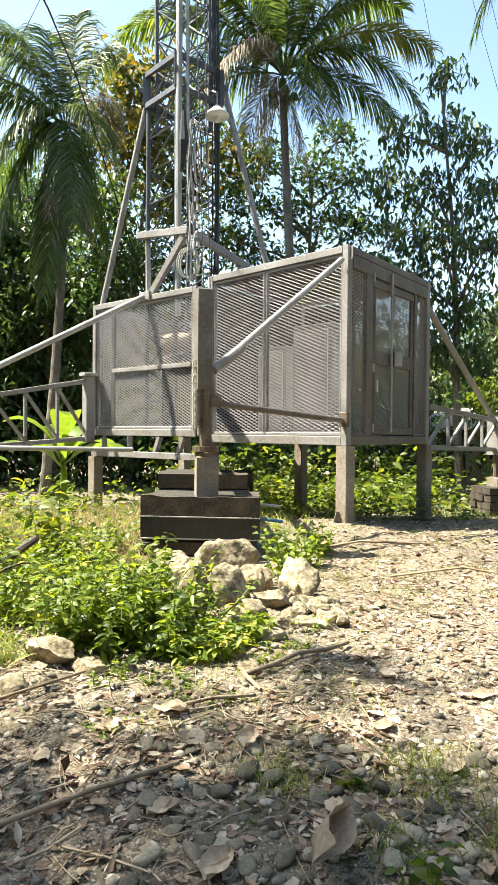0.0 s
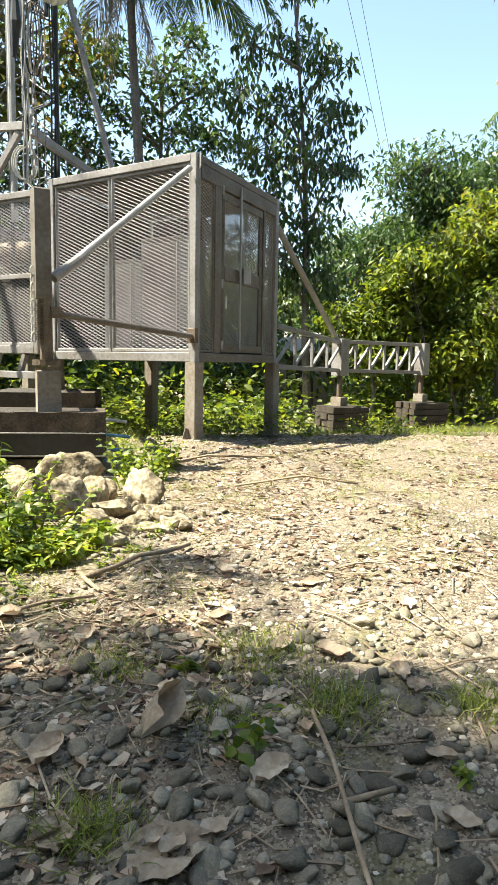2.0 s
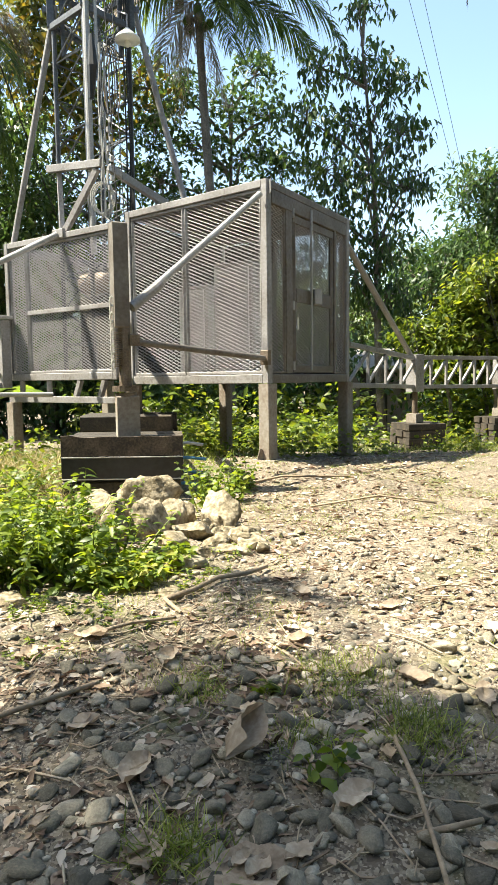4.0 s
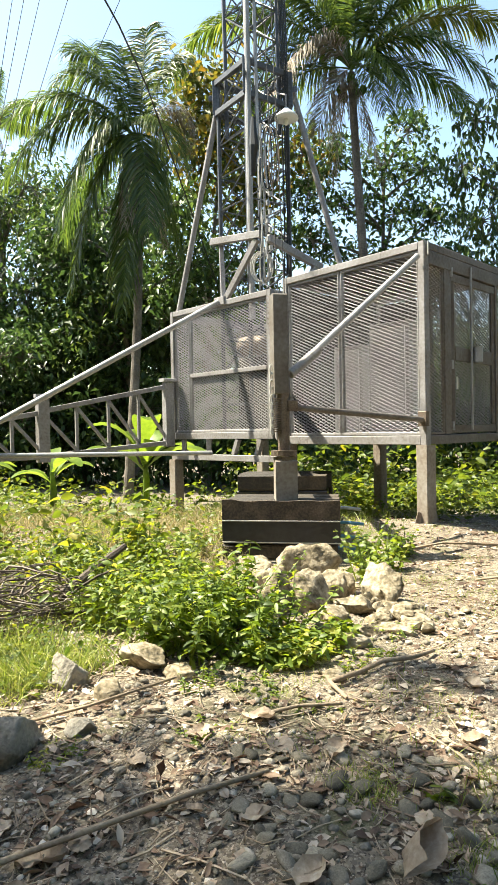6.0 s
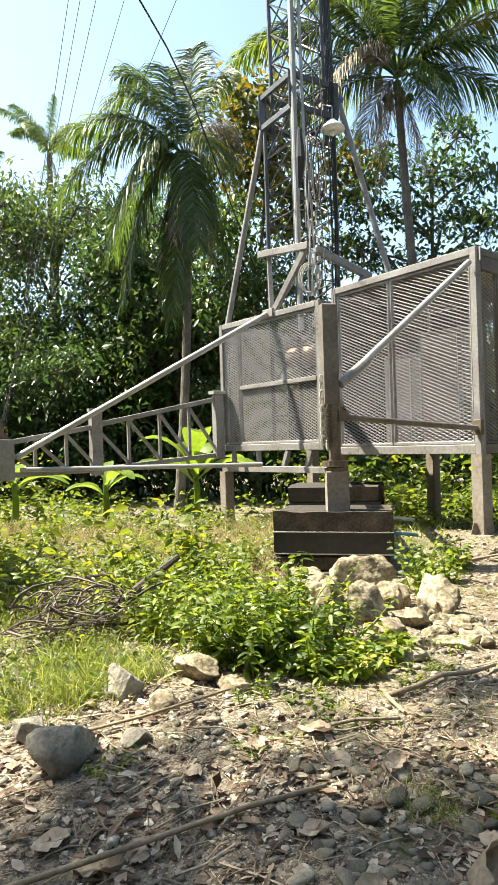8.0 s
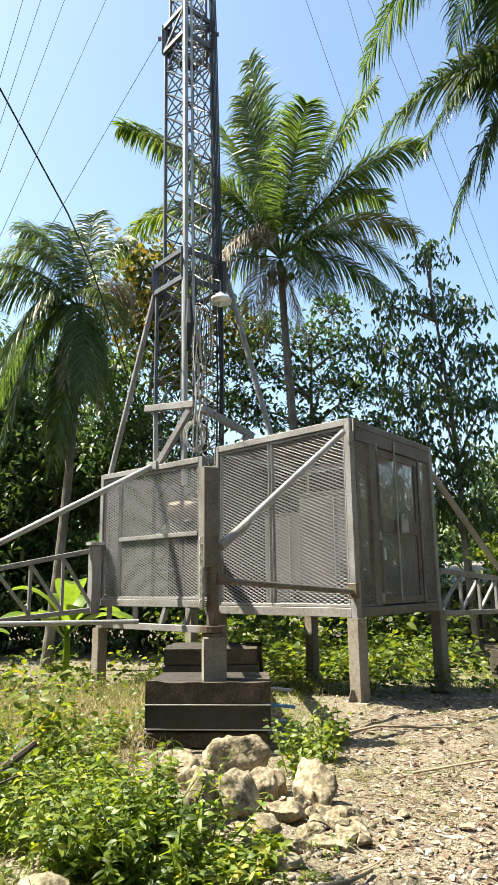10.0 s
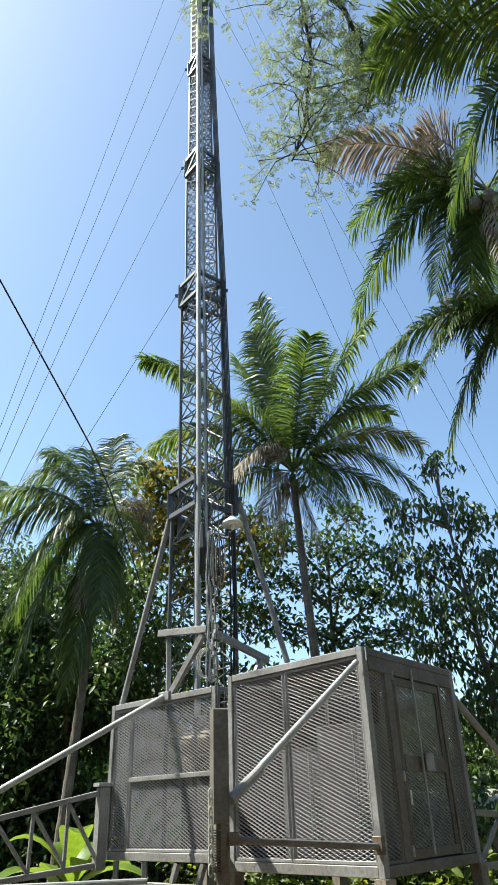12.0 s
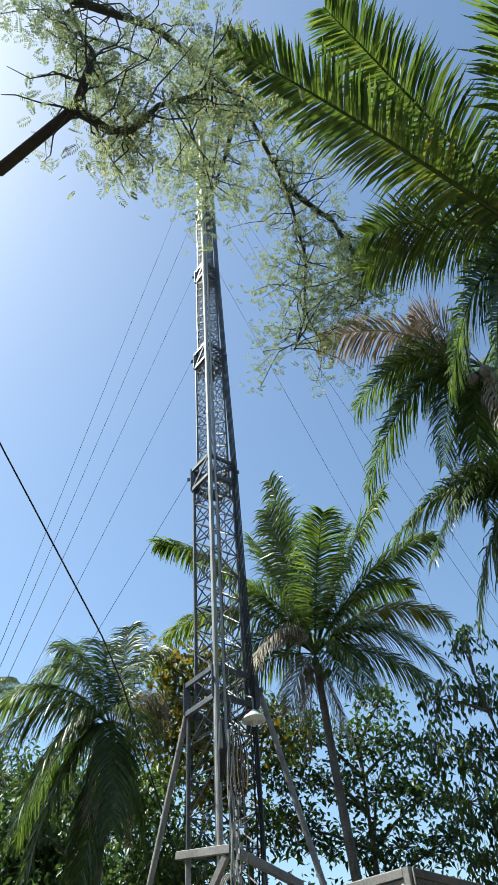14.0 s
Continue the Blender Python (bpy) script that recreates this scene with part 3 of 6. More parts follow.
truss("outer_arm", W1, W2, (0.97, 1.60), (0.95, 1.38), west, 3)
truss("tip_arm", W2, W3, (0.95, 1.36), (0.95, 1.34), west, 4)
part("hinge_post", Mesh().box((-2.58, 10.8, 1.57), 0.15, 0.12, 1.02, 45), M_FRAME, west)
part("post_cap", Mesh().box((-2.58, 10.8, 2.12), 0.24, 0.16, 0.05, 45), M_STEEL, west)
part("joint_post", Mesh().box((W1[0], W1[1], 1.35), 0.16, 0.13, 0.92, 45), M_FRAME, west)
part("joint_cap", Mesh().tube([(W1[0], W1[1], 1.81), (W1[0], W1[1], 1.86)], 0.12, 12), M_STEEL, west)
part("end_post", Mesh().box((W2[0], W2[1], 1.16), 0.26, 0.24, 0.56, 45), M_FRAME, west)
part("end_lug", Mesh().box((W2[0], W2[1], 1.47), 0.16, 0.05, 0.1, 45).tube([(W2[0], W2[1], 1.44), (W2[0], W2[1], 1.66)], 0.03), M_RUST, west)
part("upper_brace", Mesh().tube([(-4.85, 8.55, 1.20), (-1.62, 10.1, 3.20)], 0.042, 12), M_STEEL, west, "straight galvanised tube")
part("lower_brace", Mesh().tube([(-4.85, 8.62, 1.02), (-1.75, 10.02, 0.97)], 0.034, 12), M_STEEL, west, "straight galvanised tube")
part("brace_lug", Mesh().box((-1.6, 10.1, 3.21), 0.22, 0.05, 0.12, 138), M_FRAME, west)

near_arm = thing("outrigger", (-0.48, 6.4, 1.6), "outrigger jack post with screw and braces on timber cribbing", "outrigger", "outriggers of the mast")
NX, NY = -0.49, 6.4
# box coloured darker than the frame: grime plus the shade on its front
part("jack_box", Mesh().box((NX, NY, 2.08), 0.135, 0.14, 0.92, 20, 0.012), M_GRIMESHADE, near_arm)
part("arm", Mesh().beam((NX, NY + 0.1, 1.9), (-0.72, 9.4, 1.95), 0.09, 0.14).beam((NX, NY + 0.1, 1.25), (-0.72, 9.4, 1.25), 0.09, 0.12), M_FRAME, near_arm)
screw = part("jack_screw", Mesh().tube([(NX + 0.03, NY, 1.64), (NX + 0.03, NY, 1.08)], 0.055, 14), M_RUST, near_arm, "rusty threaded jack screw")
for i in range(16):
    z = 1.58 - i * 0.02
    part("thread", Mesh().tube([(NX - 0.02, NY - 0.03, z), (NX - 0.02, NY - 0.03, z - 0.009)], 0.042, 12), M_RUST, screw)
part("screw_flange", Mesh().tube([(NX + 0.03, NY, 1.10), (NX + 0.03, NY, 1.05)], 0.12, 16).tube([(NX + 0.03, NY, 1.04), (NX + 0.03, NY, 1.0)], 0.10, 16), M_RUST, near_arm)
part("jack_shoe", Mesh().box((NX + 0.04, NY, 0.82), 0.2, 0.2, 0.38, 10, 0.01), M_LEG, near_arm)
part("upper_brace", Mesh().tube([(NX + 0.1, NY, 1.80), (0.93, 7.57, 3.12)], 0.034, 12), M_STEEL, near_arm, "straight galvanised tube")
part("brace_socket", Mesh().tube([(NX + 0.1, NY, 1.80), (NX + 0.36, NY + 0.215, 2.04)], 0.046, 12), M_FRAME, near_arm)
part("lower_brace", Mesh().tube([(NX + 0.08, NY, 1.50), (0.97, 7.55, 1.37)], 0.03, 12), M_GRIMESHADE, near_arm, "straight steel tube")
part("brace_clevis", Mesh().box((NX + 0.11, NY, 1.51), 0.10, 0.06, 0.10, 30), M_RUST, near_arm)
part("cage_lug", Mesh().box((0.97, 7.55, 1.38), 0.1, 0.06, 0.16, 138), M_RUST, near_arm)
chain = [(-0.56, 6.36, 1.85 - 0.07 * i) for i in range(9)]
for i, c in enumerate(chain):
    part("chain_link", Mesh().tube([(c[0] + 0.018 * math.cos(k * .785), c[1] + (0.012 if i % 2 else 0), c[2] + 0.045 * math.sin(k * .785)) for k in range(9)], 0.008, 6, False), M_PALE, near_arm)

east = thing("outrigger", (4.2, 12.0, 0.9), "grey lattice outrigger reaching out over timber stacks", "outrigger", "outriggers of the mast")
E0, E1, E2 = (2.4, 9.55), (4.24, 12.0), (6.58, 13.5)
truss("inner_arm", E0, E1, (1.05, 1.62), (0.98, 1.48), east, 4)
truss("outer_arm", E1, E2, (0.98, 1.50), (0.95, 1.52), east, 6)
for (x, y) in (E1, E2):
    part("jack_post", Mesh().box((x, y, 1.22), 0.24, 0.22, 0.66, 35), M_FRAME, east)
    part("jack_screw", Mesh().tube([(x, y, 0.9), (x, y, 0.5)], 0.05, 12), M_RUST, east)
    part("jack_shoe", Mesh().box((x, y, 0.42), 0.22, 0.22, 0.16, 35), M_LEG, east)
part("upper_brace", Mesh().tube([(2.36, 9.45, 2.95), (4.15, 11.95, 1.52)], 0.045, 12), M_FRAME, east)

# ---- timber stacks under the jacks ----


def crib(x, y, rz, wide, deep, z0, layers, label, wrapped=False):
    """Crossed sleepers, layer on layer."""
    c = thing("timber_crib", (x, y, z0), label, "timber stack", "timber stacks under the jacks", rz=rz)
    z = z0
    a = radians(rz)
    for i, h in enumerate(layers):
        for k in range(3):
            off = (k - 1) * (deep - 0.24) / 2
            cx, cy = x - math.sin(a) * off, y + math.cos(a) * off
            m = Mesh().box((0, 0, 0), wide * (1 - 0.03 * ((i + k) % 3)), 0.22, h - 0.008, 0, 0.012)
            m.v = [(px + 0.006 * math.sin(9 * px + i), py + 0.005 * math.cos(7 * px + k), pz + 0.004 * math.sin(5 * px + k + i)) for px, py, pz in m.v]
            s = part("sleeper", m, M_TARP if wrapped and i % 2 else M_TIMBER, None)
            s.matrix_world = pose(cx, cy, z + h / 2, 0, 0, rz + rng.uniform(-1.2, 1.2))
            s.parent = c
            s.matrix_parent_inverse = c.matrix_world.inverted()
        z += h
    return c


main_crib = crib(-0.48, 6.5, -3, 1.04, 0.8, 0.14, [0.13, 0.19, 0.19], "blackened timber sleepers stacked under the jack", True)
for z, h, k in ((0.585, 0.165, 0.0), (0.40, 0.175, 1.3)):
    board = []
    for i in range(13):
        x = -1.0 + 1.04 * i / 12
        y0, top = 6.06 - 0.052 * (x + 1.0), z + h / 2 + 0.004 * math.sin(1.7 * i + k) + (0.012 if i < 2 else 0)
        board += [(x, y0, z - h / 2), (x, y0, top), (x, y0 + 0.035, top), (x, y0 + 0.035, z - h / 2)]
    m = Mesh().add(board, [(4 * i + a, 4 * i + 4 + a, 4 * i + 4 + (a + 1) % 4, 4 * i + (a + 1) % 4) for i in range(12) for a in range(4)] + [(0, 1, 2, 3), (51, 50, 49, 48)])
    part("front_board", m, M_PLANK if z > 0.5 else M_TARP, main_crib, "weathered brown board with a ragged top edge" if z > 0.5 else "board under black plastic sheet")
crib(-0.62, 9.1, -4, 1.2, 0.8, 0.12, [0.2, 0.2, 0.2], "stack of dark wrapped timbers beneath the cage", True)
crib(4.3, 12.0, 10, 0.74, 0.7, -0.16, [0.125, 0.125, 0.125, 0.125], "stack of dark timber planks on the grass")
crib(6.62, 13.5, 5, 0.8, 0.8, -0.32, [0.13, 0.13, 0.13, 0.13, 0.13], "stack of dark timber planks on the grass")
for z in (0.57, 0.44, 0.31, 0.21):
    y0 = 6.2 + 0.12 * rng.random()
    part("pipe_end", Mesh().tube([(-0.1, y0, z), (0.08, y0 - 0.02, z + 0.012), (0.22 + 0.06 * rng.random(), y0, z - 0.01)], 0.015, 8), M_STEEL if z > 0.5 else M_BLUE, main_crib, "blue plastic pipe end" if z < 0.5 else "bare steel rod end")
# pale strips imitate the thin glints along the black plastic
for z in (0.325, 0.515):
    part("glint_strip", Mesh().beam((-1.0, 6.05, z - 0.02), (0.04, 5.996, z - 0.025), 0.004, 0.010), M_PALE, main_crib)

# ---- telescopic mast ----
MX, MY = -1.10, 10.5
mast = thing("telescopic_mast", (MX, MY, ZB), "tall galvanised telescopic lattice mast held by guy wires", "mast")
SECTIONS = [(1.2, 6.66, 0.53), (3.5, 11.3, 0.405), (6.5, 15.1, 0.32), (10.5, 18.8, 0.262), (14.5, 22.1, 0.215), (18.5, 25.6, 0.18), (22, 28.6, 0.145)]
LEAN = (-0.10, 0.0)


def axis_at(z):
    k = max(0, (z - 6) / 22)
    return Vector((MX + LEAN[0] * k * 2, MY, z))


TURN = radians(-4)
for n, (z0, z1, hd) in enumerate(SECTIONS):
    lo = z0 if n == 0 else SECTIONS[n - 1][1] - 0.9
    c = lambda z, k: axis_at(z) + Vector((math.sin(TURN + k * math.pi / 2) * hd, -math.cos(TURN + k * math.pi / 2) * hd, 0))
    body = part("mast_section", Mesh().tube([c(lo, 0), c(z1, 0)], 0.034 if n < 2 else 0.026, 8), M_MAST, mast)
    for k in (1, 2, 3):
        part("leg_tube", Mesh().tube([c(lo, k), c(z1, k)], 0.034 if n < 2 else 0.026, 8), M_MAST, body)
    side = hd * 1.41
    steps = max(4, int((z1 - lo) / (side * (0.62 if n == 0 else 0.8))))
    r = 0.0125 if n < 2 else 0.0115
    for k in range(4):
        web = Mesh()
        for i in range(steps):
            za, zb = lo + (z1 - lo) * i / steps, lo + (z1 - lo) * (i + 1) / steps
            bars = [(c(za, k), c(za, (k + 1) % 4)), (c(za, k), c(zb, (k + 1) % 4))] + ([(c(zb, k), c(za, (k + 1) % 4))] if n else [])
            for p, q in bars:
                if n < 2:
                    part("brace", Mesh().tube([p, q], r, 5, False), M_MAST, body)
                else:
                    web.tube([p, q], r, 5, False)
        if n > 1:
            tagged(part("web_bracing", web, M_MAST, body), kind="stuff")
    # collar at the section's head
    out = 1.10
    cc = lambda z, k: axis_at(z) + Vector((math.sin(TURN + k * math.pi / 2) * hd * out, -math.cos(TURN + k * math.pi / 2) * hd * out, 0))
    if n < 6:
        hgt = 0.55 if n else 0.5
        for k in range(4):
            for z in (z1 - 0.04, z1 - hgt):
                part("collar_rail", Mesh().beam(cc(z, k), cc(z, (k + 1) % 4), 0.05, 0.085), M_MAST, body)
            part("collar_post", Mesh().beam(cc(z1 - hgt, k), cc(z1, k), 0.07, 0.07), M_MAST, body)
            if n:
                part("collar_brace", Mesh().beam(cc(z1 - hgt, k), cc(z1 - 0.05, (k + 1) % 4), 0.03, 0.04), M_MAST, body)
            lug = cc(z1 - 0.25, k)
            part("guy_lug", Mesh().beam(lug, lug + (lug - axis_at(lug.z)).normalized() * 0.10, 0.03, 0.08), M_MAST, body)
part("antenna_cluster", Mesh().box((MX - 0.3, MY, 26.6), 0.14, 0.12, 0.9).box((MX + 0.2, MY - 0.1, 25.4), 0.28, 0.12, 0.4).tube([(MX - 0.2, MY, 28.4), (MX - 0.2, MY, 30.2)], 0.03), M_MAST, mast)
fr = lambda z, off=0.0: (axis_at(z).x + off, MY - 0.60 + 0.38 * min(1, max(0, (z - 6.5) / 20)), z)
part("feed_pipe", Mesh().tube([fr(2.9), fr(7), fr(14), fr(28)], 0.045, 10), M_STEEL, mast, "bright straight pipe up the front corner")
part("feed_pipe", Mesh().tube([fr(5.2, 0.13), fr(14, 0.09), fr(28, 0.06)], 0.022, 8), M_STEEL, mast)
for k in range(5):
    x = MX + 0.46 + 0.025 * k
    part("black_cable", Mesh().tube([(x - 0.03, MY - 0.12 - 0.02 * k, 2.5), (x + 0.03 * math.sin(k), MY - 0.12, 4.5), (x - 0.02, MY - 0.14, 6.6), (x - 0.10, MY - 0.10, 11.0), (x - 0.21, MY - 0.08, 15.0), (x - 0.30, MY - 0.06, 18.8), (x - 0.38, MY - 0.05, 24.0)], 0.013, 6), M_DARK, mast)
for dx, dy, z0, z1 in ((-0.47, 0, 6.46, 0), (0.56, 0, 6.44, 0)):
    foot = (-2.42, 10.98, 3.2) if dx < 0 else (0.32, 10.45, 3.2)
    part("stay_tube", Mesh().tube([(MX + dx * 1.08, MY + 0.05, z0), foot], 0.045, 12), M_FRAME, mast)
part("cross_beam", Mesh().beam((-1.78, 10.55, 4.21), (-0.93, 9.65, 4.04), 0.08, 0.10), M_FRAME, mast)
part("cross_beam", Mesh().beam((-0.85, 9.7, 4.0), (-0.1, 10.45, 3.72), 0.08, 0.10), M_FRAME, mast)
part("knee_brace", Mesh().beam((-1.0, 9.75, 4.0), (-1.5, 10.1, 3.26), 0.07, 0.09), M_FRAME, mast)
part("knee_brace", Mesh().beam((-0.2, 10.35, 3.7), (-0.38, 10.15, 3.25), 0.07, 0.09), M_FRAME, mast)
part("knee_brace", Mesh().beam((-1.62, 10.45, 4.15), (-1.56, 10.2, 3.22), 0.07, 0.08), M_FRAME, mast)
# hoist tackle hanging before the mast
tack = thing("hoist_tackle", (-0.86, 9.3, 4.2), "bundle of ropes, wires and insulators hanging before the mast", "rigging")
for k in range(6):
    x0 = -0.80 + 0.018 * k
    pts = [(x0 - 0.10 + 0.02 * math.sin(2.2 * k + z * 5), 9.3 + 0.02 * math.cos(3 * k + z * 4), z) for z in np.linspace(3.25, 5.4, 14)]
    part("wire_rope", Mesh().tube(pts, 0.009, 6), (M_PALE, M_STEEL, M_STEEL)[k % 3], tack)
for k in range(4):
    cx = -0.80 + 0.03 * k
    loop = [(cx + 0.07 * math.cos(a), 9.28 + 0.02 * k, 4.95 + 0.42 * math.sin(a)) for a in np.linspace(0, 2 * math.pi, 18)]
    part("rope_coil", Mesh().tube(loop, 0.009, 6, False), (M_DARK, M_TWIG)[k % 2], tack)
part("dark_pouch", Mesh().tube([(-1.0, 9.5, 5.6), (-0.99, 9.48, 5.2), (-1.02, 9.5, 4.8)], [0.03, 0.07, 0.03], 8), M_DARK, tack)
for k in range(3):
    loop = [(-0.92 + 0.13 * math.cos(a) + 0.02 * k, 9.3 + 0.03 * k, 3.5 + 0.2 * math.sin(a)) for a in np.linspace(0, 2 * math.pi, 18)]
    part("wire_coil", Mesh().tube(loop, 0.010, 6, False), M_PALE, tack)
for k in range(10):
    part("shackle", Mesh().tube([(-0.80 + 0.03 * (k % 2), 9.27, 3.35 + 0.12 * k), (-0.80 + 0.03 * (k % 2), 9.27, 3.41 + 0.12 * k)], 0.028, 7), M_STEEL, tack)
lamp = thing("flood_lamp", (-0.56, 9.85, 5.72), "white enamel dish lamp hung on the mast", "lamp")
part("shade", Mesh().tube([(-0.56, 9.85, 5.70), (-0.56, 9.85, 5.74), (-0.56, 9.85, 5.80), (-0.56, 9.85, 5.86)], [0.175, 0.165, 0.09, 0.03], 20), M_WHITE, lamp, smooth=True)
part("bulb", Mesh().tube([(-0.56, 9.85, 5.62), (-0.56, 9.85, 5.66), (-0.56, 9.85, 5.7)], [0.02, 0.045, 0.03], 10), M_WHITE, lamp, smooth=True)
part("bracket", Mesh().tube([(-0.56, 9.85, 5.86), (-0.56, 9.87, 6.05), (-0.7, 10.1, 6.2)], 0.012, 6), M_FRAME, lamp)

# ---- guy wires ----
ANCHORS = [((-5.04, 8.5, 1.6), 3), ((4.24, 12.0, 1.55), 1), ((6.58, 13.5, 1.55), 1), ((NX, NY, 2.55), 0)]
for (a, k) in ANCHORS:
    for n in ((1, 2, 3, 4, 5) if a[0] < -4 else (4, 5) if a[0] > 5 else (3, 5) if a[0] > 3 else (3, 5)):
        z = SECTIONS[n][1] - 0.25
        hd = SECTIONS[n][2] + 0.12
        top = axis_at(z) + Vector((math.sin(TURN + k * math.pi / 2) * hd, -math.cos(TURN + k * math.pi / 2) * hd, 0))
        foot = Vector(a) + Vector(((n - 3) * 0.03, 0, 0))
        mid = foot.lerp(top, 0.5) - Vector((0, 0, 0.04))
        w = tagged(part("guy_wire", Mesh().tube([foot, mid, top], 0.0045, 5, False), M_WIRE), "thin steel guy wire from mast collar to outrigger", "wire", "guy wires")
cable = tagged(part("power_cable", Mesh().tube([(-6.4, 2, 13.7), (-4.42, 8, 9.91), (-3.31, 11, 7.92), (-3.13, 12, 7.43), (-2.75, 19.6, 4.4)], 0.016, 6, False), M_DARK), "black power cable slung from above to the mast", "cable")

# ---- palms ----


def frond(parent, start, tip, arch, mat, leaf=0.8, pairs=125, hang=0.4, bare=0.12, name="frond", wide=0.025):
    """A palm frond from start to tip: an arched stalk with two rows of hanging leaflets."""
    a, b = np.array(start, float), np.array(tip, float)
    s = np.linspace(0, 1, 13)[:, None]
    ctrl = (a + b) / 2 + np.array([0, 0, arch]) * 2
    curve = lambda t: a * (1 - t) ** 2 + 2 * ctrl * t * (1 - t) + b * t * t
    size = np.linalg.norm(b - a)
    fr = part(name, Mesh().tube([Vector(p) for p in curve(s)], [0.035 * size / 4.5 * (1 - 0.85 * k) for k in np.linspace(0, 1, 13)], 6), mat, parent)
    t = np.linspace(bare, 0.99, pairs)
    p = curve(t[:, None])
    d = unit(curve(t[:, None] + 0.01) - p)
    side = unit(np.cross(d, [0, 0, 1]) + 1e-6)
    up = np.cross(side, d)
    vs, fs, k0 = [], [], 0
    for sg in (-1, 1):
        ln = leaf * np.sin(np.pi * (0.14 + 0.80 * (t - bare) / (1 - bare))) ** 0.6 * rng.uniform(0.85, 1.1, pairs)
        tilt = rng.normal(0.12, 0.14, pairs)[:, None]
        w = unit(side * sg + d * (0.45 + 0.5 * t[:, None]) + up * tilt - np.array([0, 0, 1]) * hang * 0.4 + rng.normal(0, 0.06, (pairs, 3)))
        down = np.array([0, 0, 1]) * (hang * rng.uniform(0.6, 1.5, pairs))[:, None]
        m1 = p + w * ln[:, None] * 0.30
        w2 = unit(w - down * 0.7)
        m2 = m1 + w2 * ln[:, None] * 0.36
        w3 = unit(w2 - down * 1.3)
        e = m2 + w3 * ln[:, None] * 0.36
        q = unit(np.cross(w, up) + rng.normal(0, 0.35, (pairs, 3))) * wide * size / 4.5
        v = np.stack([p - q * 0.6, p + q * 0.6, m1 - q, m1 + q, m2 - q * 0.75, m2 + q * 0.75, e], 1).reshape(-1, 3)
        i = k0 + np.arange(pairs)[:, None] * 7
        vs.append(v)
        fs.append(np.concatenate([i + k for k in ([0, 1, 3], [0, 3, 2], [2, 3, 5], [2, 5, 4], [4, 5, 6])]))
        k0 += len(v)
    tagged(raw("blade", np.concatenate(vs), np.concatenate(fs), mat, fr), kind="stuff")
    return fr


def palm(label, base, crown, tips, extra=8, reach=4.3, leaf=1.1, radius=0.115, nuts=True, hang=0.6, skirt=3):
    """A coconut palm: ringed trunk, fronds to the given tips and some more all round, hanging dead ones."""
    c = Vector(crown)
    tree = thing("coconut_palm", base, label, "palm", "coconut palms")
    b = Vector(base)
    pts, rad = [], []
    for i in range(41):
        k = i / 40
        p = b.lerp(c, k) + Vector((0.10 * math.sin(k * 3.1) * (1 if base[0] < crown[0] else -1), 0, 0))
        pts.append(p)
        rad.append(radius * (1.25 - 0.45 * k) * (1.05 if i % 2 else 0.97))
    part("trunk", Mesh().tube(pts, rad, 12), M_PALMBARK, tree)
    start = c + Vector((0, 0, 0.1))
    for (dx, dy, dz, arch, mk) in tips:
        frond(tree, start, c + Vector((dx, dy, dz)), arch, {"g": M_FROND, "y": M_FRONDY, "d": M_FRONDD}[mk], leaf, hang=hang)
    for i in range(extra):
        az = 2 * math.pi * (i + rng.uniform(-0.2, 0.2)) / extra
        el = rng.uniform(-0.3, 0.9)
        r = reach * rng.uniform(0.75, 1)
        frond(tree, start, c + Vector((r * math.cos(az) * math.cos(el), r * math.sin(az) * math.cos(el), r * math.sin(el) - 0.3)), 0.5, M_FROND, leaf, hang=hang)
    for i in range(skirt):
        az = rng.uniform(0, 6.28)
        frond(tree, start, c + Vector((0.7 * math.cos(az), 0.7 * math.sin(az), -rng.uniform(1.6, 2.6))), 0.1, M_FRONDD, leaf * 0.55, 26, hang=0.9, name="dead_frond")
    if nuts:
        for i in range(9):
            az = rng.uniform(0, 6.28)
            p = c + Vector((0.3 * math.cos(az), 0.3 * math.sin(az), -0.25 - 0.3 * rng.random()))
            part("coconut", Mesh().tube([p + Vector((0, 0, k)) for k in (0.12, 0.09, 0, -0.08, -0.12)], [0.02, 0.08, 0.115, 0.08, 0.02], 9), M_PALMBARK if i % 2 else M_FROND, tree, smooth=True)
    return tree


palm("tall coconut palm with green and yellowing fronds", (1.5, 18, -0.4), (0.72, 18, 10.45),
     [(-0.8, -0.5, 6.3, 0.1, "g"), (-1.0, -1.0, 4.6, 0.2, "g"), (3.0, 0.0, 5.7, 0.5, "g"), (4.1, -0.6, 3.2, 0.8, "g"), (4.0, 0.4, 1.0, 0.8, "y"), (3.5, -1.0, -1.3, 1.1, "g"), (3.3, 0.9, 2.4, 0.9, "g"),
      (-4.85, 0.6, 4.9, 0.9, "g"), (-4.4, 0.6, 1.4, 1.1, "g"), (-1.9, -1.2, -1.0, 1.0, "d"), (0.8, -1.0, -1.5, 0.5, "g"), (-0.9, 0.6, -1.2, 0.4, "d"), (-1.6, 1.0, 4.9, 0.3, "g"), (1.3, -1.3, -1.6, 0.8, "g"), (-1.9, -1.0, 1.8, 0.6, "g"), (0.7, -2.2, 3.4, 0.5, "g"), (-2.9, 0.8, 0.0, 0.9, "g"), (1.6, 0.5, 4.6, 0.2, "g")], 2, 3.6, 1.25, hang=0.5, skirt=5)
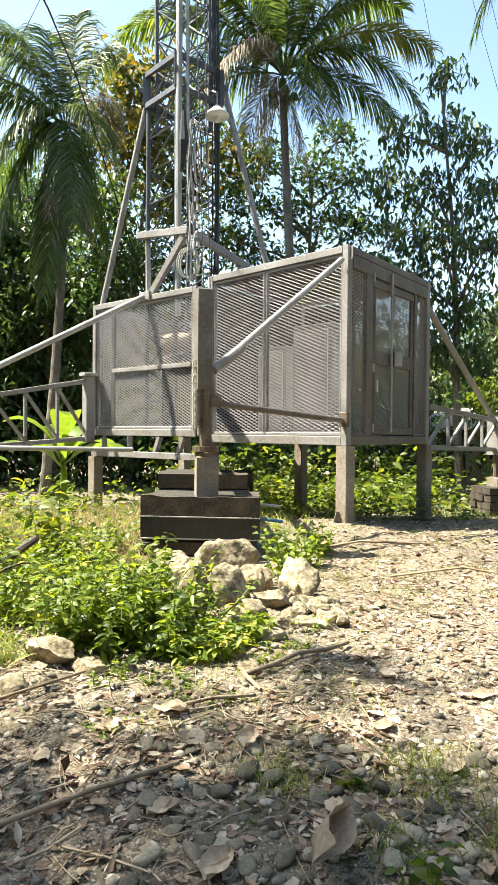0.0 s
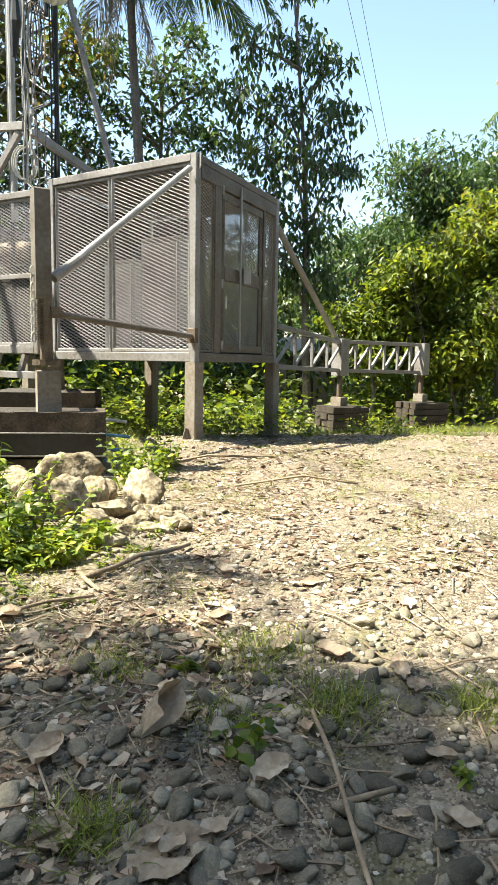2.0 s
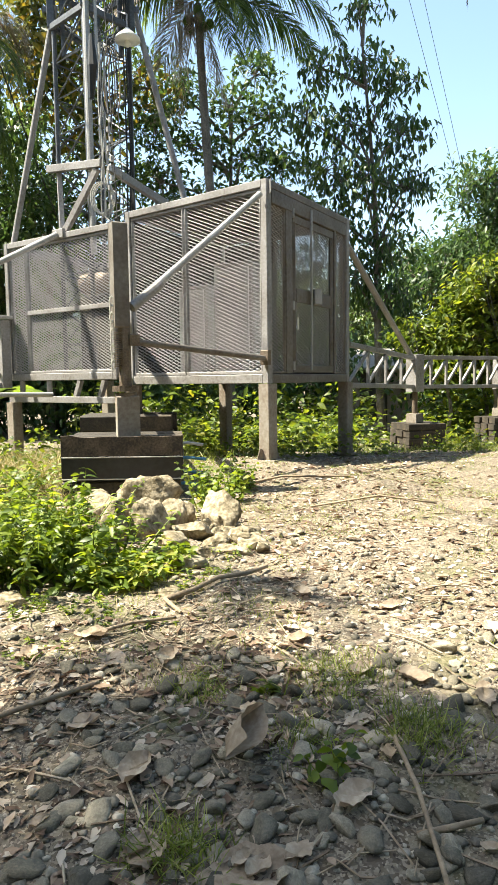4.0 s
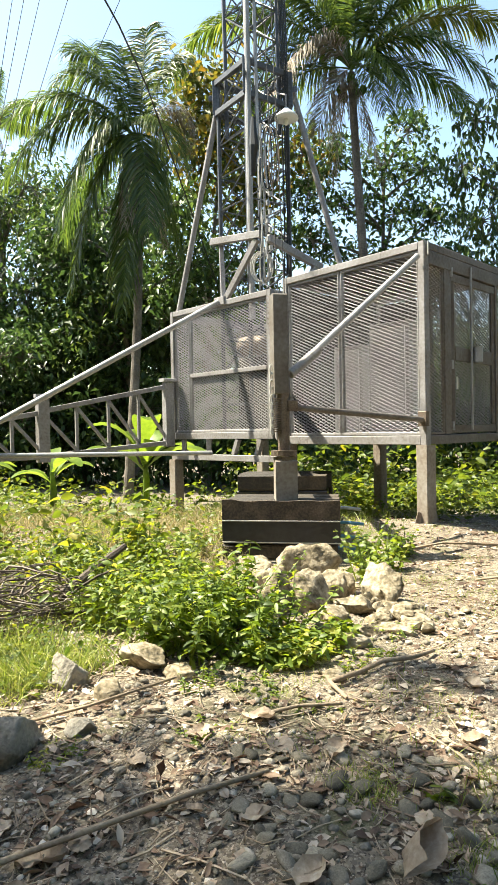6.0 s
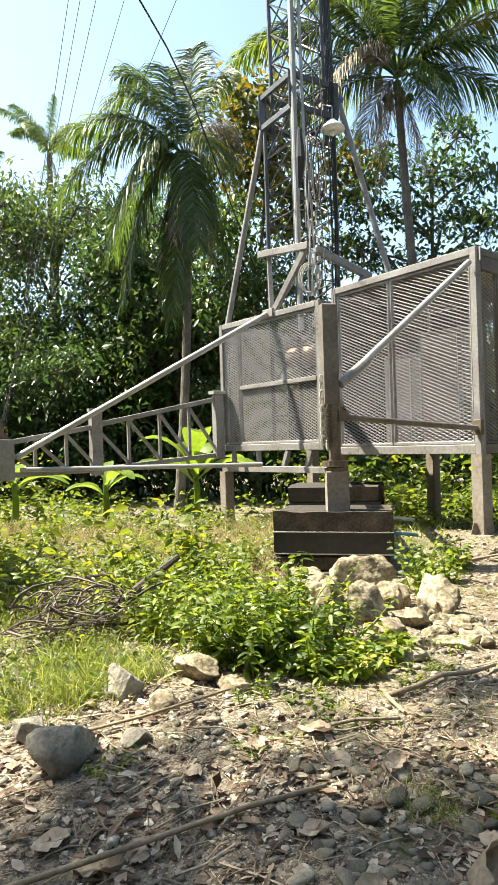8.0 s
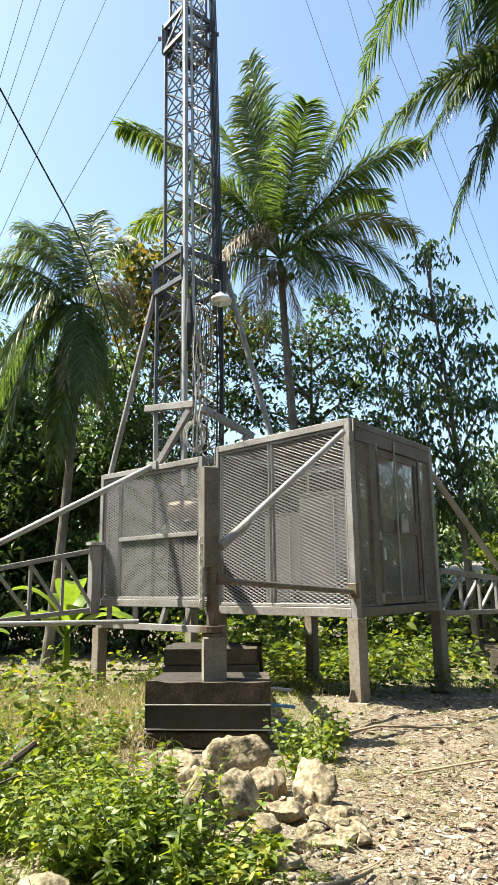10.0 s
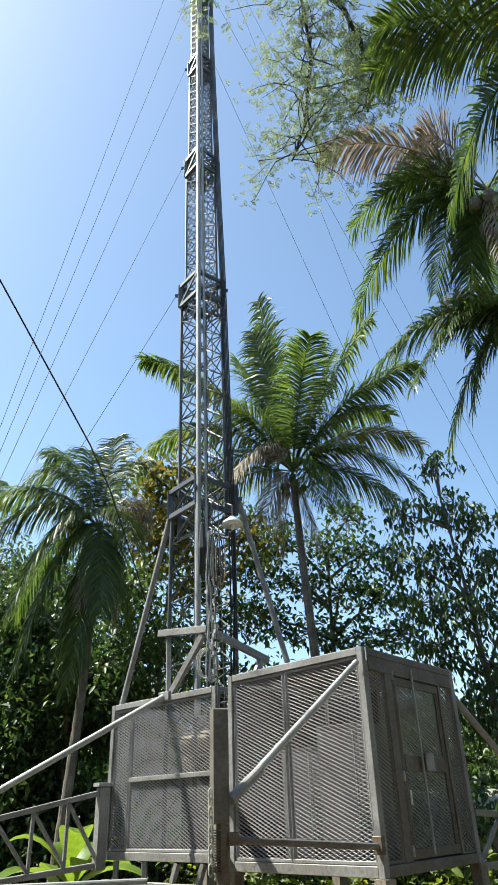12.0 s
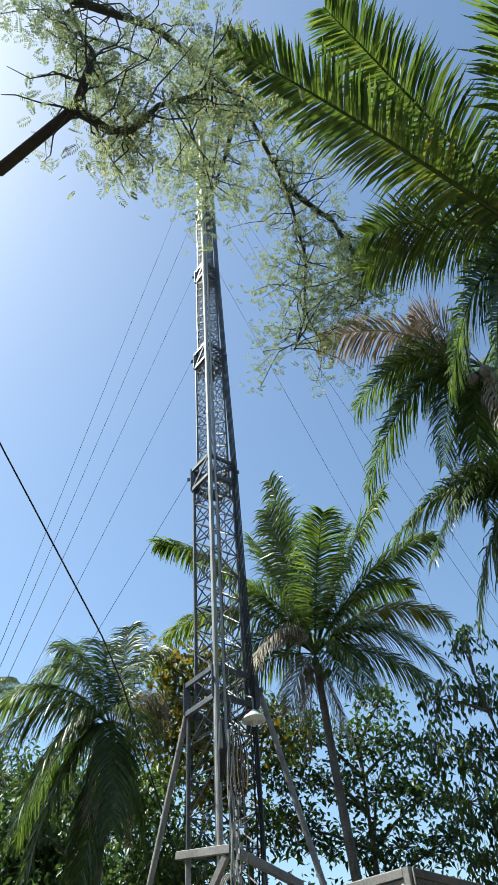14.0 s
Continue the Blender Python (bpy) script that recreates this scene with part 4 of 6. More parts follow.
palm("leaning coconut palm with drooping silvery fronds", (-4.85, 16, -0.4), (-4.38, 16, 8.1),
     [(-1.6, 0.0, 2.3, 0.7, "g"), (-1.9, -0.4, 1.3, 0.9, "g"), (0.15, 0.4, 3.0, 0.2, "g"), (0.95, 0.5, 2.2, 0.5, "g"), (-0.7, 0.7, 2.8, 0.4, "g"), (-3.1, -0.4, 0.5, 0.9, "g"), (-3.0, -0.8, -1.0, 1.1, "g"), (-1.6, -1.3, -2.5, 1.3, "g"), (-1.4, -1.0, -3.6, 1.2, "g"),
      (1.2, -0.8, -0.9, 0.8, "g"), (0.5, -1.2, -2.4, 0.9, "g"), (-0.3, -0.6, -3.9, 0.6, "g"), (1.2, 0.5, 0.4, 0.7, "d"), (-2.2, 0.6, -2.0, 1.0, "g"), (0.9, 0.3, -2.6, 0.6, "g")], 0, 3.0, 1.2, 0.10, hang=0.75, skirt=7)
palm("coconut palm leaning in from the side with dry fronds", (7.8, 5.6, -0.1), (4.15, 8.4, 11.1),
     [(-2.8, 0.4, 1.8, 0.7, "d"), (-2.4, 0.6, -0.1, 0.8, "g"), (-2.45, 1.0, -1.8, 1.0, "g"), (-1.0, 0.0, 1.6, 0.5, "d"), (-0.9, 1.2, -1.2, 0.8, "g"), (-0.45, 1.2, -2.5, 0.8, "g"), (-1.6, 0.8, 0.9, 0.7, "g"), (0.8, 0.6, -2.4, 0.7, "y"), (0.5, 2.2, -1.2, 0.9, "g"), (1.6, 1.4, 0.6, 0.8, "g"), (2.0, -0.6, 1.0, 0.7, "g")], 0, 3.6, 0.95, hang=0.6)
palm("coconut palm with outspread fronds leaning in from the side", (7.9, 8.0, -0.1), (4.6, 9.1, 8.7),
     [(-2.7, 0.0, -0.7, 0.7, "g"), (-2.3, -0.5, -1.4, 0.8, "g"), (-1.3, 0.0, -1.6, 0.8, "g"), (-1.7, 0.3, -2.1, 0.7, "g"), (-1.5, 0.6, 0.5, 0.6, "y"), (2.2, 0.4, 0.4, 0.8, "g"), (1.4, 2.0, -0.5, 0.8, "g"), (1.6, -1.8, 0.2, 0.8, "g")], 0, 3.0, 0.8, hang=0.55, nuts=False)
palm("coconut palm overhead with broad green fronds", (7.2, 2.6, -0.1), (4.1, 5.15, 9.85),
     [(-4.0, -2.25, 2.4, 0.25, "g"), (-2.6, -2.4, 3.0, 0.3, "g"), (-2.25, 0.2, 1.2, 0.5, "g"), (-2.2, 0.9, 1.3, 0.5, "g"), (-1.7, 0.6, -1.9, 0.8, "g"), (-1.2, 0.5, -2.2, 0.8, "g"), (2.6, -1.9, 1.6, 0.5, "g"), (1.5, -3.4, 1.2, 0.5, "g"), (3.2, 1.2, 1.0, 0.5, "g"), (-0.6, -3.9, 1.4, 0.5, "g")], 0, 4.6, 0.9, nuts=False, hang=0.4, skirt=2)
palm("far coconut palm rising over the wood", (-20.5, 41, -0.4), (-19.8, 40, 20.0), [(-2.5, 0, 1.5, 0.7, "g"), (2.5, 0, 1.2, 0.7, "g"), (0.5, 0, 3.5, 0.2, "g")], 9, 4.5, 0.9, 0.2, False)
palm("far coconut palm rising over the wood", (-26.5, 42, -0.4), (-26.0, 41, 18.6), [(-2.5, 0, 1.5, 0.7, "g"), (1.5, 0, 3.2, 0.3, "g")], 9, 4.5, 0.9, 0.2, False)
palm("far coconut palm with yellowed fronds behind the wood", (23.2, 36, -0.4), (22.6, 35, 15.2), [(-1.8, 0, 1.0, 0.9, "y"), (-1.5, 0, 2.0, 0.6, "y")], 8, 2.6, 0.8, 0.2, False)

# ---- broad-leaved trees ----


def tree(name, label, base, blobs, n, size, mat, radius=0.12, droop=0.3, cluster=22, spread_r=0.45, bark=None, slim=0.42, lean=None, category="tree", group="trees of the wood"):
    """Trunk and limbs to each blob (x, y, z, rx, ry, rz) of the crown, and a crown of clustered leaves."""
    t = thing(name, base, label, category, group)
    b = Vector(base)
    bark = bark or M_BARK
    cz = sum(k[2] for k in blobs) / len(blobs)
    top = max(k[2] for k in blobs)
    head = Vector((sum(k[0] for k in blobs) / len(blobs), sum(k[1] for k in blobs) / len(blobs), top))
    tr = [b.lerp(head, k) + Vector((0.12 * math.sin(5 * k + b.x), 0.12 * math.cos(4 * k + b.y), 0)) * min(1, k * 4) for k in np.linspace(0, 1, 12)]
    part("trunk", Mesh().tube(tr, [radius * (1.2 - 1.05 * k) for k in np.linspace(0, 1, 12)], 9), bark, t)
    vol = np.array([k[3] * k[4] * k[5] for k in blobs]) ** 0.67
    vs, fs, k0 = [], [], 0
    for blob, share in zip(blobs, vol / vol.sum()):
        c, r = np.array(blob[:3]), np.array(blob[3:])
        root = tr[min(11, max(2, int(11 * (blob[2] - r[2] - b.z) / max(0.1, head.z - b.z))))]
        mid = root.lerp(Vector(c), 0.5) + Vector((0, 0, 0.15 * r[2]))
        part("limb", Mesh().tube([root, mid, Vector(c)], [radius * 0.5, radius * 0.33, radius * 0.12], 6), bark, t)
        m = max(3, int(n * share / cluster))
        w = unit(rng.normal(size=(m, 3))) * rng.uniform(0.35, 1.08, (m, 1)) ** 0.6
        tips = c + w * r
        twigs = Mesh()
        for p in tips[: min(m, 26)]:
            twigs.tube([Vector(c), Vector(c).lerp(Vector(p), 0.6) + Vector((0, 0, 0.06)), Vector(p)], [radius * 0.14, radius * 0.09, 0.006], 4, False)
        tagged(part("twig_spray", twigs, bark, t), kind="stuff")
        cen = np.repeat(tips, cluster, 0) + rng.normal(size=(m * cluster, 3)) * spread_r * np.array([1, 1, 0.7])
        ways = rng.normal(size=(len(cen), 3)) * [1, 1, 0.5] - [0, 0, droop * 1.6]
        ln = size * rng.uniform(0.65, 1.25, len(cen))
        v, f = blades(cen, ways, ln, ln * slim, droop=droop * 0.4)
        vs.append(v), fs.append(f + k0)
        k0 += len(v)
    raw("crown", np.concatenate(vs), np.concatenate(fs), mat, t)
    return t


def mound(x, y, z, r, k=5, flat=0.75):
    """A few blobs that make an uneven crown."""
    out = [(x, y, z, r * 0.75, r * 0.75, r * 0.75 * flat)]
    for i in range(k):
        a = 6.283 * i / k + rng.uniform(0, 0.8)
        d = r * rng.uniform(0.45, 0.8)
        out.append((x + d * math.cos(a), y + d * math.sin(a), z + r * rng.uniform(-0.55, 0.55) * flat, r * 0.5, r * 0.5, r * 0.42))
    return out


tree("slender_tree", "slender tall tree with sparse drooping leaves", (5.2, 17, -0.4),
     [(4.7, 17.0, 10.1, 0.45, 0.6, 0.45), (3.6, 17.0, 8.6, 0.55, 0.7, 0.4), (4.7, 17.3, 8.9, 0.65, 0.7, 0.55), (5.4, 16.8, 8.3, 0.5, 0.7, 0.5), (3.3, 17.0, 7.4, 0.6, 0.7, 0.5), (4.4, 17.3, 7.4, 0.75, 0.8, 0.6), (5.6, 17.0, 7.1, 0.75, 0.8, 0.6), (3.7, 17.0, 6.2, 0.7, 0.8, 0.6),
      (4.6, 16.7, 5.9, 0.8, 0.8, 0.6), (5.8, 17.2, 5.9, 0.7, 0.8, 0.6), (3.9, 17.2, 5.1, 0.7, 0.8, 0.6), (5.2, 17.0, 4.6, 0.75, 0.8, 0.6), (4.5, 17.2, 3.7, 0.7, 0.8, 0.6), (5.3, 17.0, 3.2, 0.6, 0.8, 0.6)],
     4300, 0.19, M_LEAFD, 0.10, 0.8, 9, 0.17, slim=0.45)
tree("leafy_tree", "dark-leaved tree with open crown behind the mast", (1.9, 21, -0.4),
     [(2.5, 21.0, 10.1, 0.8, 0.9, 0.5), (2.9, 21.0, 8.9, 0.8, 0.9, 0.6), (1.7, 21.3, 9.3, 0.75, 0.9, 0.6), (0.2, 21.0, 9.6, 0.8, 0.9, 0.6), (-0.5, 21.3, 8.6, 0.8, 0.9, 0.7), (0.9, 21.0, 8.0, 0.8, 0.9, 0.6), (2.1, 21.3, 7.8, 0.9, 0.9, 0.6),
      (3.2, 21.0, 7.4, 0.8, 0.9, 0.6), (3.8, 21.0, 6.4, 0.7, 0.9, 0.5), (-0.4, 21.0, 7.0, 0.9, 0.9, 0.7), (1.1, 21.4, 6.6, 1.0, 0.9, 0.6), (2.5, 21.0, 6.3, 1.0, 0.9, 0.6), (1.6, 21.2, 5.0, 1.5, 0.9, 0.8), (3.4, 21.2, 4.8, 1.2, 0.9, 0.8)],
     6000, 0.21, M_LEAFD, 0.12, 0.35, 11, 0.2, slim=0.5)
tree("leafy_tree", "dark-leaved tree behind the cage", (-1.6, 22, -0.4),
     [(-0.8, 22.0, 10.5, 0.8, 0.9, 0.7), (-0.3, 22.3, 9.5, 0.8, 0.9, 0.6), (-2.7, 22.0, 10.3, 0.8, 0.9, 0.6), (-2.5, 22.0, 8.6, 1.0, 1.0, 0.8), (-4.0, 22.4, 9.0, 1.0, 1.0, 0.9), (-1.6, 22.0, 7.3, 1.1, 1.0, 0.9), (-4.1, 22.3, 7.2, 1.2, 1.0, 1.0), (-2.7, 22.0, 6.2, 1.2, 1.0, 1.0), (-1.0, 22.0, 5.0, 1.6, 1.2, 1.1), (-3.4, 22.0, 4.4, 1.6, 1.2, 1.1), (0.6, 22.0, 4.0, 1.5, 1.2, 1.1)],
     6800, 0.21, M_LEAFM, 0.13, 0.4, 12, 0.24, slim=0.48)
tree("leafy_tree", "dense dark tree standing behind the leaning palm", (-5.6, 19.4, -0.4),
     [(-4.3, 19.0, 7.6, 0.8, 0.9, 0.8), (-6.7, 19.2, 5.4, 1.2, 1.0, 1.0), (-3.8, 19.0, 6.0, 1.0, 1.0, 1.0), (-7.5, 19.5, 7.2, 1.0, 1.0, 1.0), (-6.2, 19.2, 3.7, 1.3, 1.0, 1.0), (-4.7, 19.5, 4.6, 1.0, 1.0, 1.0), (-7.8, 19.6, 2.6, 1.3, 1.0, 1.0)],
     9000, 0.22, M_LEAFD, 0.14, 0.4, 14, 0.28, slim=0.48)
tree("bronze_tree", "tree with bronze and yellow leaves by the mast", (-3.6, 20, -0.4),
     [(-3.9, 20.0, 11.7, 0.55, 0.8, 0.45), (-3.4, 20.0, 10.9, 0.7, 0.8, 0.5), (-4.1, 20.3, 10.4, 0.7, 0.8, 0.5), (-3.0, 20.0, 9.8, 0.8, 0.8, 0.5), (-2.7, 20.2, 11.8, 0.5, 0.8, 0.4), (-3.7, 20.0, 9.3, 0.8, 0.8, 0.5), (-2.2, 20.1, 8.4, 0.8, 0.8, 0.6), (-0.6, 20.4, 9.4, 0.5, 0.6, 0.5)],
     2300, 0.27, M_LEAFB, 0.10, 0.4, 7, 0.36, slim=0.6)
for x, y, z, r, mt in ((-11, 22, 8.6, 2.8, M_LEAFM), (-14.5, 23, 8.2, 2.9, M_LEAFM), (-8.0, 21, 6.6, 2.4, M_LEAFD), (-12.5, 20.5, 5.0, 2.6, M_LEAFM), (-9.2, 19.5, 3.7, 2.1, M_LEAFD), (-6.4, 20.5, 4.2, 2.2, M_LEAFM), (-15.5, 20, 4.5, 2.8, M_LEAFD), (-4.2, 23, 4.5, 2.6, M_LEAFD), (-18.5, 24, 7.0, 3.4, M_LEAFM), (-7.5, 24, 9.2, 2.4, M_LEAFD)):
    tree("forest_tree", "dense dark green tree of the wood's edge" if mt is M_LEAFD else "sunlit green tree of the wood's edge", (x + 0.4, y, -0.4), mound(x, y, z, r, 6) + mound(x, y + 0.5, max(1.5, z - 3.2), r * 0.9, 4), 9500, 0.22, mt, 0.15, 0.4, 22, 0.34)
for x, y, z, r, mt in ((12.2, 23.5, 6.9, 2.4, M_LEAFD), (9.6, 24, 5.0, 2.0, M_LEAFD), (14.2, 23, 7.9, 2.5, M_LEAFD), (16.5, 24, 6.0, 3.2, M_LEAFD), (7.4, 26, 3.6, 2.2, M_LEAFM), (3.8, 27, 3.4, 2.6, M_LEAFM), (12.8, 20, 3.2, 2.2, M_LEAFD)):
    tree("mango_tree", "round dense dark green mango tree" if mt is M_LEAFD else "mid-green tree beyond the cage", (x, y, -0.4), mound(x, y, z, r, 7) + mound(x, y, max(1.6, z - 2.8), r * 0.8, 4), 9000, 0.24, mt, 0.2, 0.45, 24, 0.38)
for x, y, z, r in ((8.6, 15.5, 3.6, 1.3), (7.4, 16.2, 2.3, 1.1), (6.2, 15.6, 1.9, 0.9), (9.4, 14.6, 2.2, 1.3), (8.0, 14.8, 1.3, 0.9), (10.2, 16.5, 3.9, 1.4), (9.5, 15.3, 4.3, 1.1), (7.0, 15.0, 2.9, 0.9)):
    tree("young_tree", "young tree with bright yellow-green leaves", (x + 0.1, y, -0.35), mound(x, y, z, r, 6, 0.9), 2900, 0.19, M_LEAFY, 0.05, 0.35, 12, 0.2, slim=0.42, group="young trees at the clearing's edge")
# wood closing the clearing all round, far off ahead
far_v, far_f, k0 = [], [], 0
for i in range(90):
    a = 6.283 * i / 90
    # unseen rear of the ring, added nearer and taller to block skylight
    back = not -1.2 < (a if a < 3.14 else a - 6.283) < 1.2
    d = rng.uniform(20, 27) if back else rng.uniform(44, 62)
    c = np.array([d * math.sin(a), d * math.cos(a) + 5, 0])
    hgt = rng.uniform(2, 3.6) if -0.2 < (a if a < 3.14 else a - 6.283) < 0.42 else rng.uniform(5, 9) if -1.2 < (a if a < 3.14 else a - 6.283) < 1.2 else rng.uniform(9, 14)
    p = c + rng.normal(size=(420, 3)) * [3.2, 3.2, 0] + np.stack([np.zeros(420), np.zeros(420), rng.uniform(-0.3, hgt, 420)], -1)
    p = p[np.hypot(p[:, 0], p[:, 1]) > 13]
    p = p[p[:, 1] < 0.9 * np.abs(p[:, 0])] if back else p
    v, f = blades(p, rng.normal(size=p.shape), 1.5, 1.0)
    far_v.append(v), far_f.append(f + k0)
    k0 += len(v)
tagged(raw("far_wood", np.concatenate(far_v), np.concatenate(far_f), M_LEAFD), "dark green wood round the clearing, distant ahead, its unseen rear nearer to block skylight", "wood", kind="stuff")

# ---- feathery tree overhead ----
over = thing("feathery_tree", (-6.2, -2.0, -0.2), "feathery-leaved tree with dark crooked branches overhead", "tree")
TR = [(-6.2, -2.0, -0.3), (-6.0, -1.6, 3), (-5.2, -0.2, 6), (-3.9, 1.9, 7.9), (-2.42, 2.86, 9.0), (-1.5, 2.39, 9.1)]
part("trunk", Mesh().tube(TR, [0.26, 0.22, 0.17, 0.12, 0.075, 0.055], 10), M_DARKBARK, over, smooth=True)
BOUGHS = [[(-1.5, 2.39, 9.1), (-1.2, 2.6, 9.0), (-0.98, 2.65, 9.05), (-0.7, 2.6, 9.5), (-0.35, 2.62, 9.7), (-0.1, 2.6, 9.95)],
         [(-1.5, 2.39, 9.1), (-1.36, 2.2, 9.6), (-1.37, 2.2, 10.1), (-1.55, 2.1, 10.6), (-1.7, 1.9, 11.2)],
         [(-1.7, 1.9, 11.2), (-0.9, 2.8, 13.0), (0.2, 4.2, 13.9), (0.9, 5.8, 13.7), (1.15, 7.0, 13.2), (1.0, 7.9, 12.5), (0.75, 8.2, 12.0)],
         [(0.2, 4.2, 13.9), (-0.15, 5.2, 14.0), (-0.5, 5.8, 13.8)],
         [(0.9, 5.8, 13.7), (1.7, 6.4, 13.4), (2.2, 7.2, 12.9), (2.1, 7.6, 12.4)],
         [(-6.0, -1.6, 3), (-6.2, -0.2, 7), (-6.1, 1.1, 9.9)], [(-5.2, -0.2, 6), (-6.4, 1.0, 8.4), (-7.1, 2.2, 9.8)], [(-6.0, -1.6, 3), (-6.8, -1.8, 7), (-6.9, -2.0, 9.6)]]
tipsets = []
for L_ in BOUGHS:
    thick = 0.055 if L_[0][2] > 9 else 0.11
    part("branch", Mesh().tube(L_, list(np.linspace(thick, 0.016, len(L_))), 7), M_DARKBARK, over, smooth=True)
    tw = Mesh()
    for k in range(1, len(L_)):
        for j in range(7 if L_[0][2] < 10 else 19):
            p0 = Vector(L_[k - 1]).lerp(Vector(L_[k]), rng.random())
            w = Vector(rng.normal(size=3) * (1, 1, 0.55))
            w.normalize()
            ln = rng.uniform(0.5, 1.0) * (1.2 if k > len(L_) / 2 else 0.8)
            pts, q = [p0], p0
            for seg in range(4):
                q = q + (w + Vector(rng.normal(size=3)) * 0.42) * ln / 4
                pts.append(q)
            tw.tube(pts, [0.013, 0.010, 0.008, 0.006, 0.004], 4, False)
            if k > 1 or L_[0][2] < 8.5:
                tipsets.append(pts[2]), tipsets.append(pts[4])
    tagged(part("twig_spray", tw, M_DARKBARK, over), kind="stuff")
tipsets = np.array(tipsets)


def feathers(tips, per, size):
    """Twice-feathered leaves: a rib with rows of tiny leaflets."""
    c = np.repeat(tips, per, 0) + rng.normal(size=(len(tips) * per, 3)) * 0.16
    w = unit(rng.normal(size=c.shape) * [1, 1, 0.4] - [0, 0, 0.25])
    s = unit(np.cross(w, rng.normal(size=c.shape) * 0.4 + [0, 0, 1]))
    k = 7
    vs, ds, ls = [], [], []
    for i in range(k):
        for sg in (-1, 1):
            vs.append(c + w * size * (i + 0.5) / k)
            ds.append(s * sg + w * 0.5)
            ls.append(np.full(len(c), size * 0.36 * math.sin(math.pi * (0.2 + 0.65 * i / k))))
    return blades(np.concatenate(vs), np.concatenate(ds), np.concatenate(ls), size * 0.11, fold=0.05)


v, f = feathers(tipsets, 12, 0.15)
raw("crown", v, f, M_FEATHER, over)
# the shade-giving side of the same crown
cv = []
for c, r, m in (((-6.15, 2.02, 10.0), 1.22, 98), ((-7.1, 3.1, 10.0), 0.3, 5), ((-7.5, 2.7, 10.0), 0.3, 4), ((-5.85, 4.0, 10.0), 0.1, 2), ((-6.55, 3.75, 10.0), 0.1, 1), ((-6.9, -1.6, 9.8), 2.2, 80)):
    cv.append(np.array(c) + unit(rng.normal(size=(m, 3))) * rng.uniform(0.2, 1, (m, 1)) ** 0.5 * r * np.array([1, 1, 0.45]))
v, f = feathers(np.concatenate(cv), 11, 0.34)
raw("outer_crown", v, f, M_FEATHER, over)

# ---- banana plants ----


def banana(x, y, n, size, label):
    z = float(height(x, y))
    b = thing("banana_plant", (x, y, z), label, "plant", "banana plants")
    part("stem", Mesh().tube([(x, y, z - 0.05), (x + 0.03, y, z + size * 0.3), (x, y, z + size * 0.55)], [0.07, 0.06, 0.04], 9), M_BANANA, b)
    for i in range(n):
        az = 6.283 * i / n + rng.uniform(-0.4, 0.4)
        el = rng.uniform(0.5, 1.25)
        ln = size * rng.uniform(0.7, 1.0)
        st = np.array([x, y, z + size * rng.uniform(0.35, 0.55)])
        d = np.array([math.cos(az) * math.cos(el), math.sin(az) * math.cos(el), math.sin(el)])
        t = np.linspace(0, 1, 9)[:, None]
        line = st + d * ln * t - np.array([0, 0, 1]) * ln * 0.55 * t ** 2
        tang = unit(np.gradient(line, axis=0))
        s = unit(np.cross(tang, [0, 0, 1]))
        wd = size * 0.13 * np.sin(np.pi * np.clip((t - 0.12) / 0.9, 0.02, 0.97)) ** 0.6
        up = np.cross(s, tang)
        v = np.stack([line - s * wd + up * wd * 0.25, line, line + s * wd + up * wd * 0.25], 1).reshape(-1, 3)
        f = np.array([(r * 3 + c, r * 3 + c + 1, r * 3 + c + 4, r * 3 + c + 3) for r in range(8) for c in (0, 1)])
        raw("leaf", v, f, M_BANANA, b, smooth=True)
    return b


banana(-3.48, 12.6, 9, 2.05, "young banana plant with broad pale leaves behind the outrigger")
banana(-5.05, 12.0, 6, 1.35, "small banana plant among the weeds")
banana(-6.2, 10.8, 6, 1.5, "small banana plant among the weeds")
banana(-4.9, 5.0, 7, 2.8, "banana plant with a broad sunlit leaf beside the path")

# ---- house beyond the cage ----
hut = thing("house", (6.6, 22, -0.4), "small pink plastered house with pale tin roof", "house")
part("wall", Mesh().box((6.6, 22, 0.5), 5.0, 3.4, 1.9), M_WALL, hut)
part("roof", Mesh().add([(3.8, 20.0, 1.45), (9.4, 20.0, 1.45), (9.4, 22, 2.1), (3.8, 22, 2.1), (3.8, 24, 1.45), (9.4, 24, 1.45), (3.8, 20.0, 1.39), (9.4, 20.0, 1.39), (9.4, 22, 2.04), (3.8, 22, 2.04), (3.8, 24, 1.39), (9.4, 24, 1.39)],
     [(0, 1, 2, 3), (3, 2, 5, 4), (7, 6, 9, 8), (8, 9, 10, 11), (0, 6, 7, 1), (4, 5, 11, 10)]), M_TINROOF, hut)
part("door", Mesh().box((5.9, 20.28, 0.55), 0.85, 0.06, 1.9), M_HUTDARK, hut)
part("window", Mesh().box((7.4, 20.28, 0.9), 0.9, 0.06, 0.8), M_HUTDARK, hut)
for x in (4.4, 6.9, 8.9):
    part("veranda_post", Mesh().beam((x, 20.1, -0.45), (x, 20.1, 1.38), 0.12, 0.12), M_WALL, hut)

# ---- herbs, weeds and grass ----


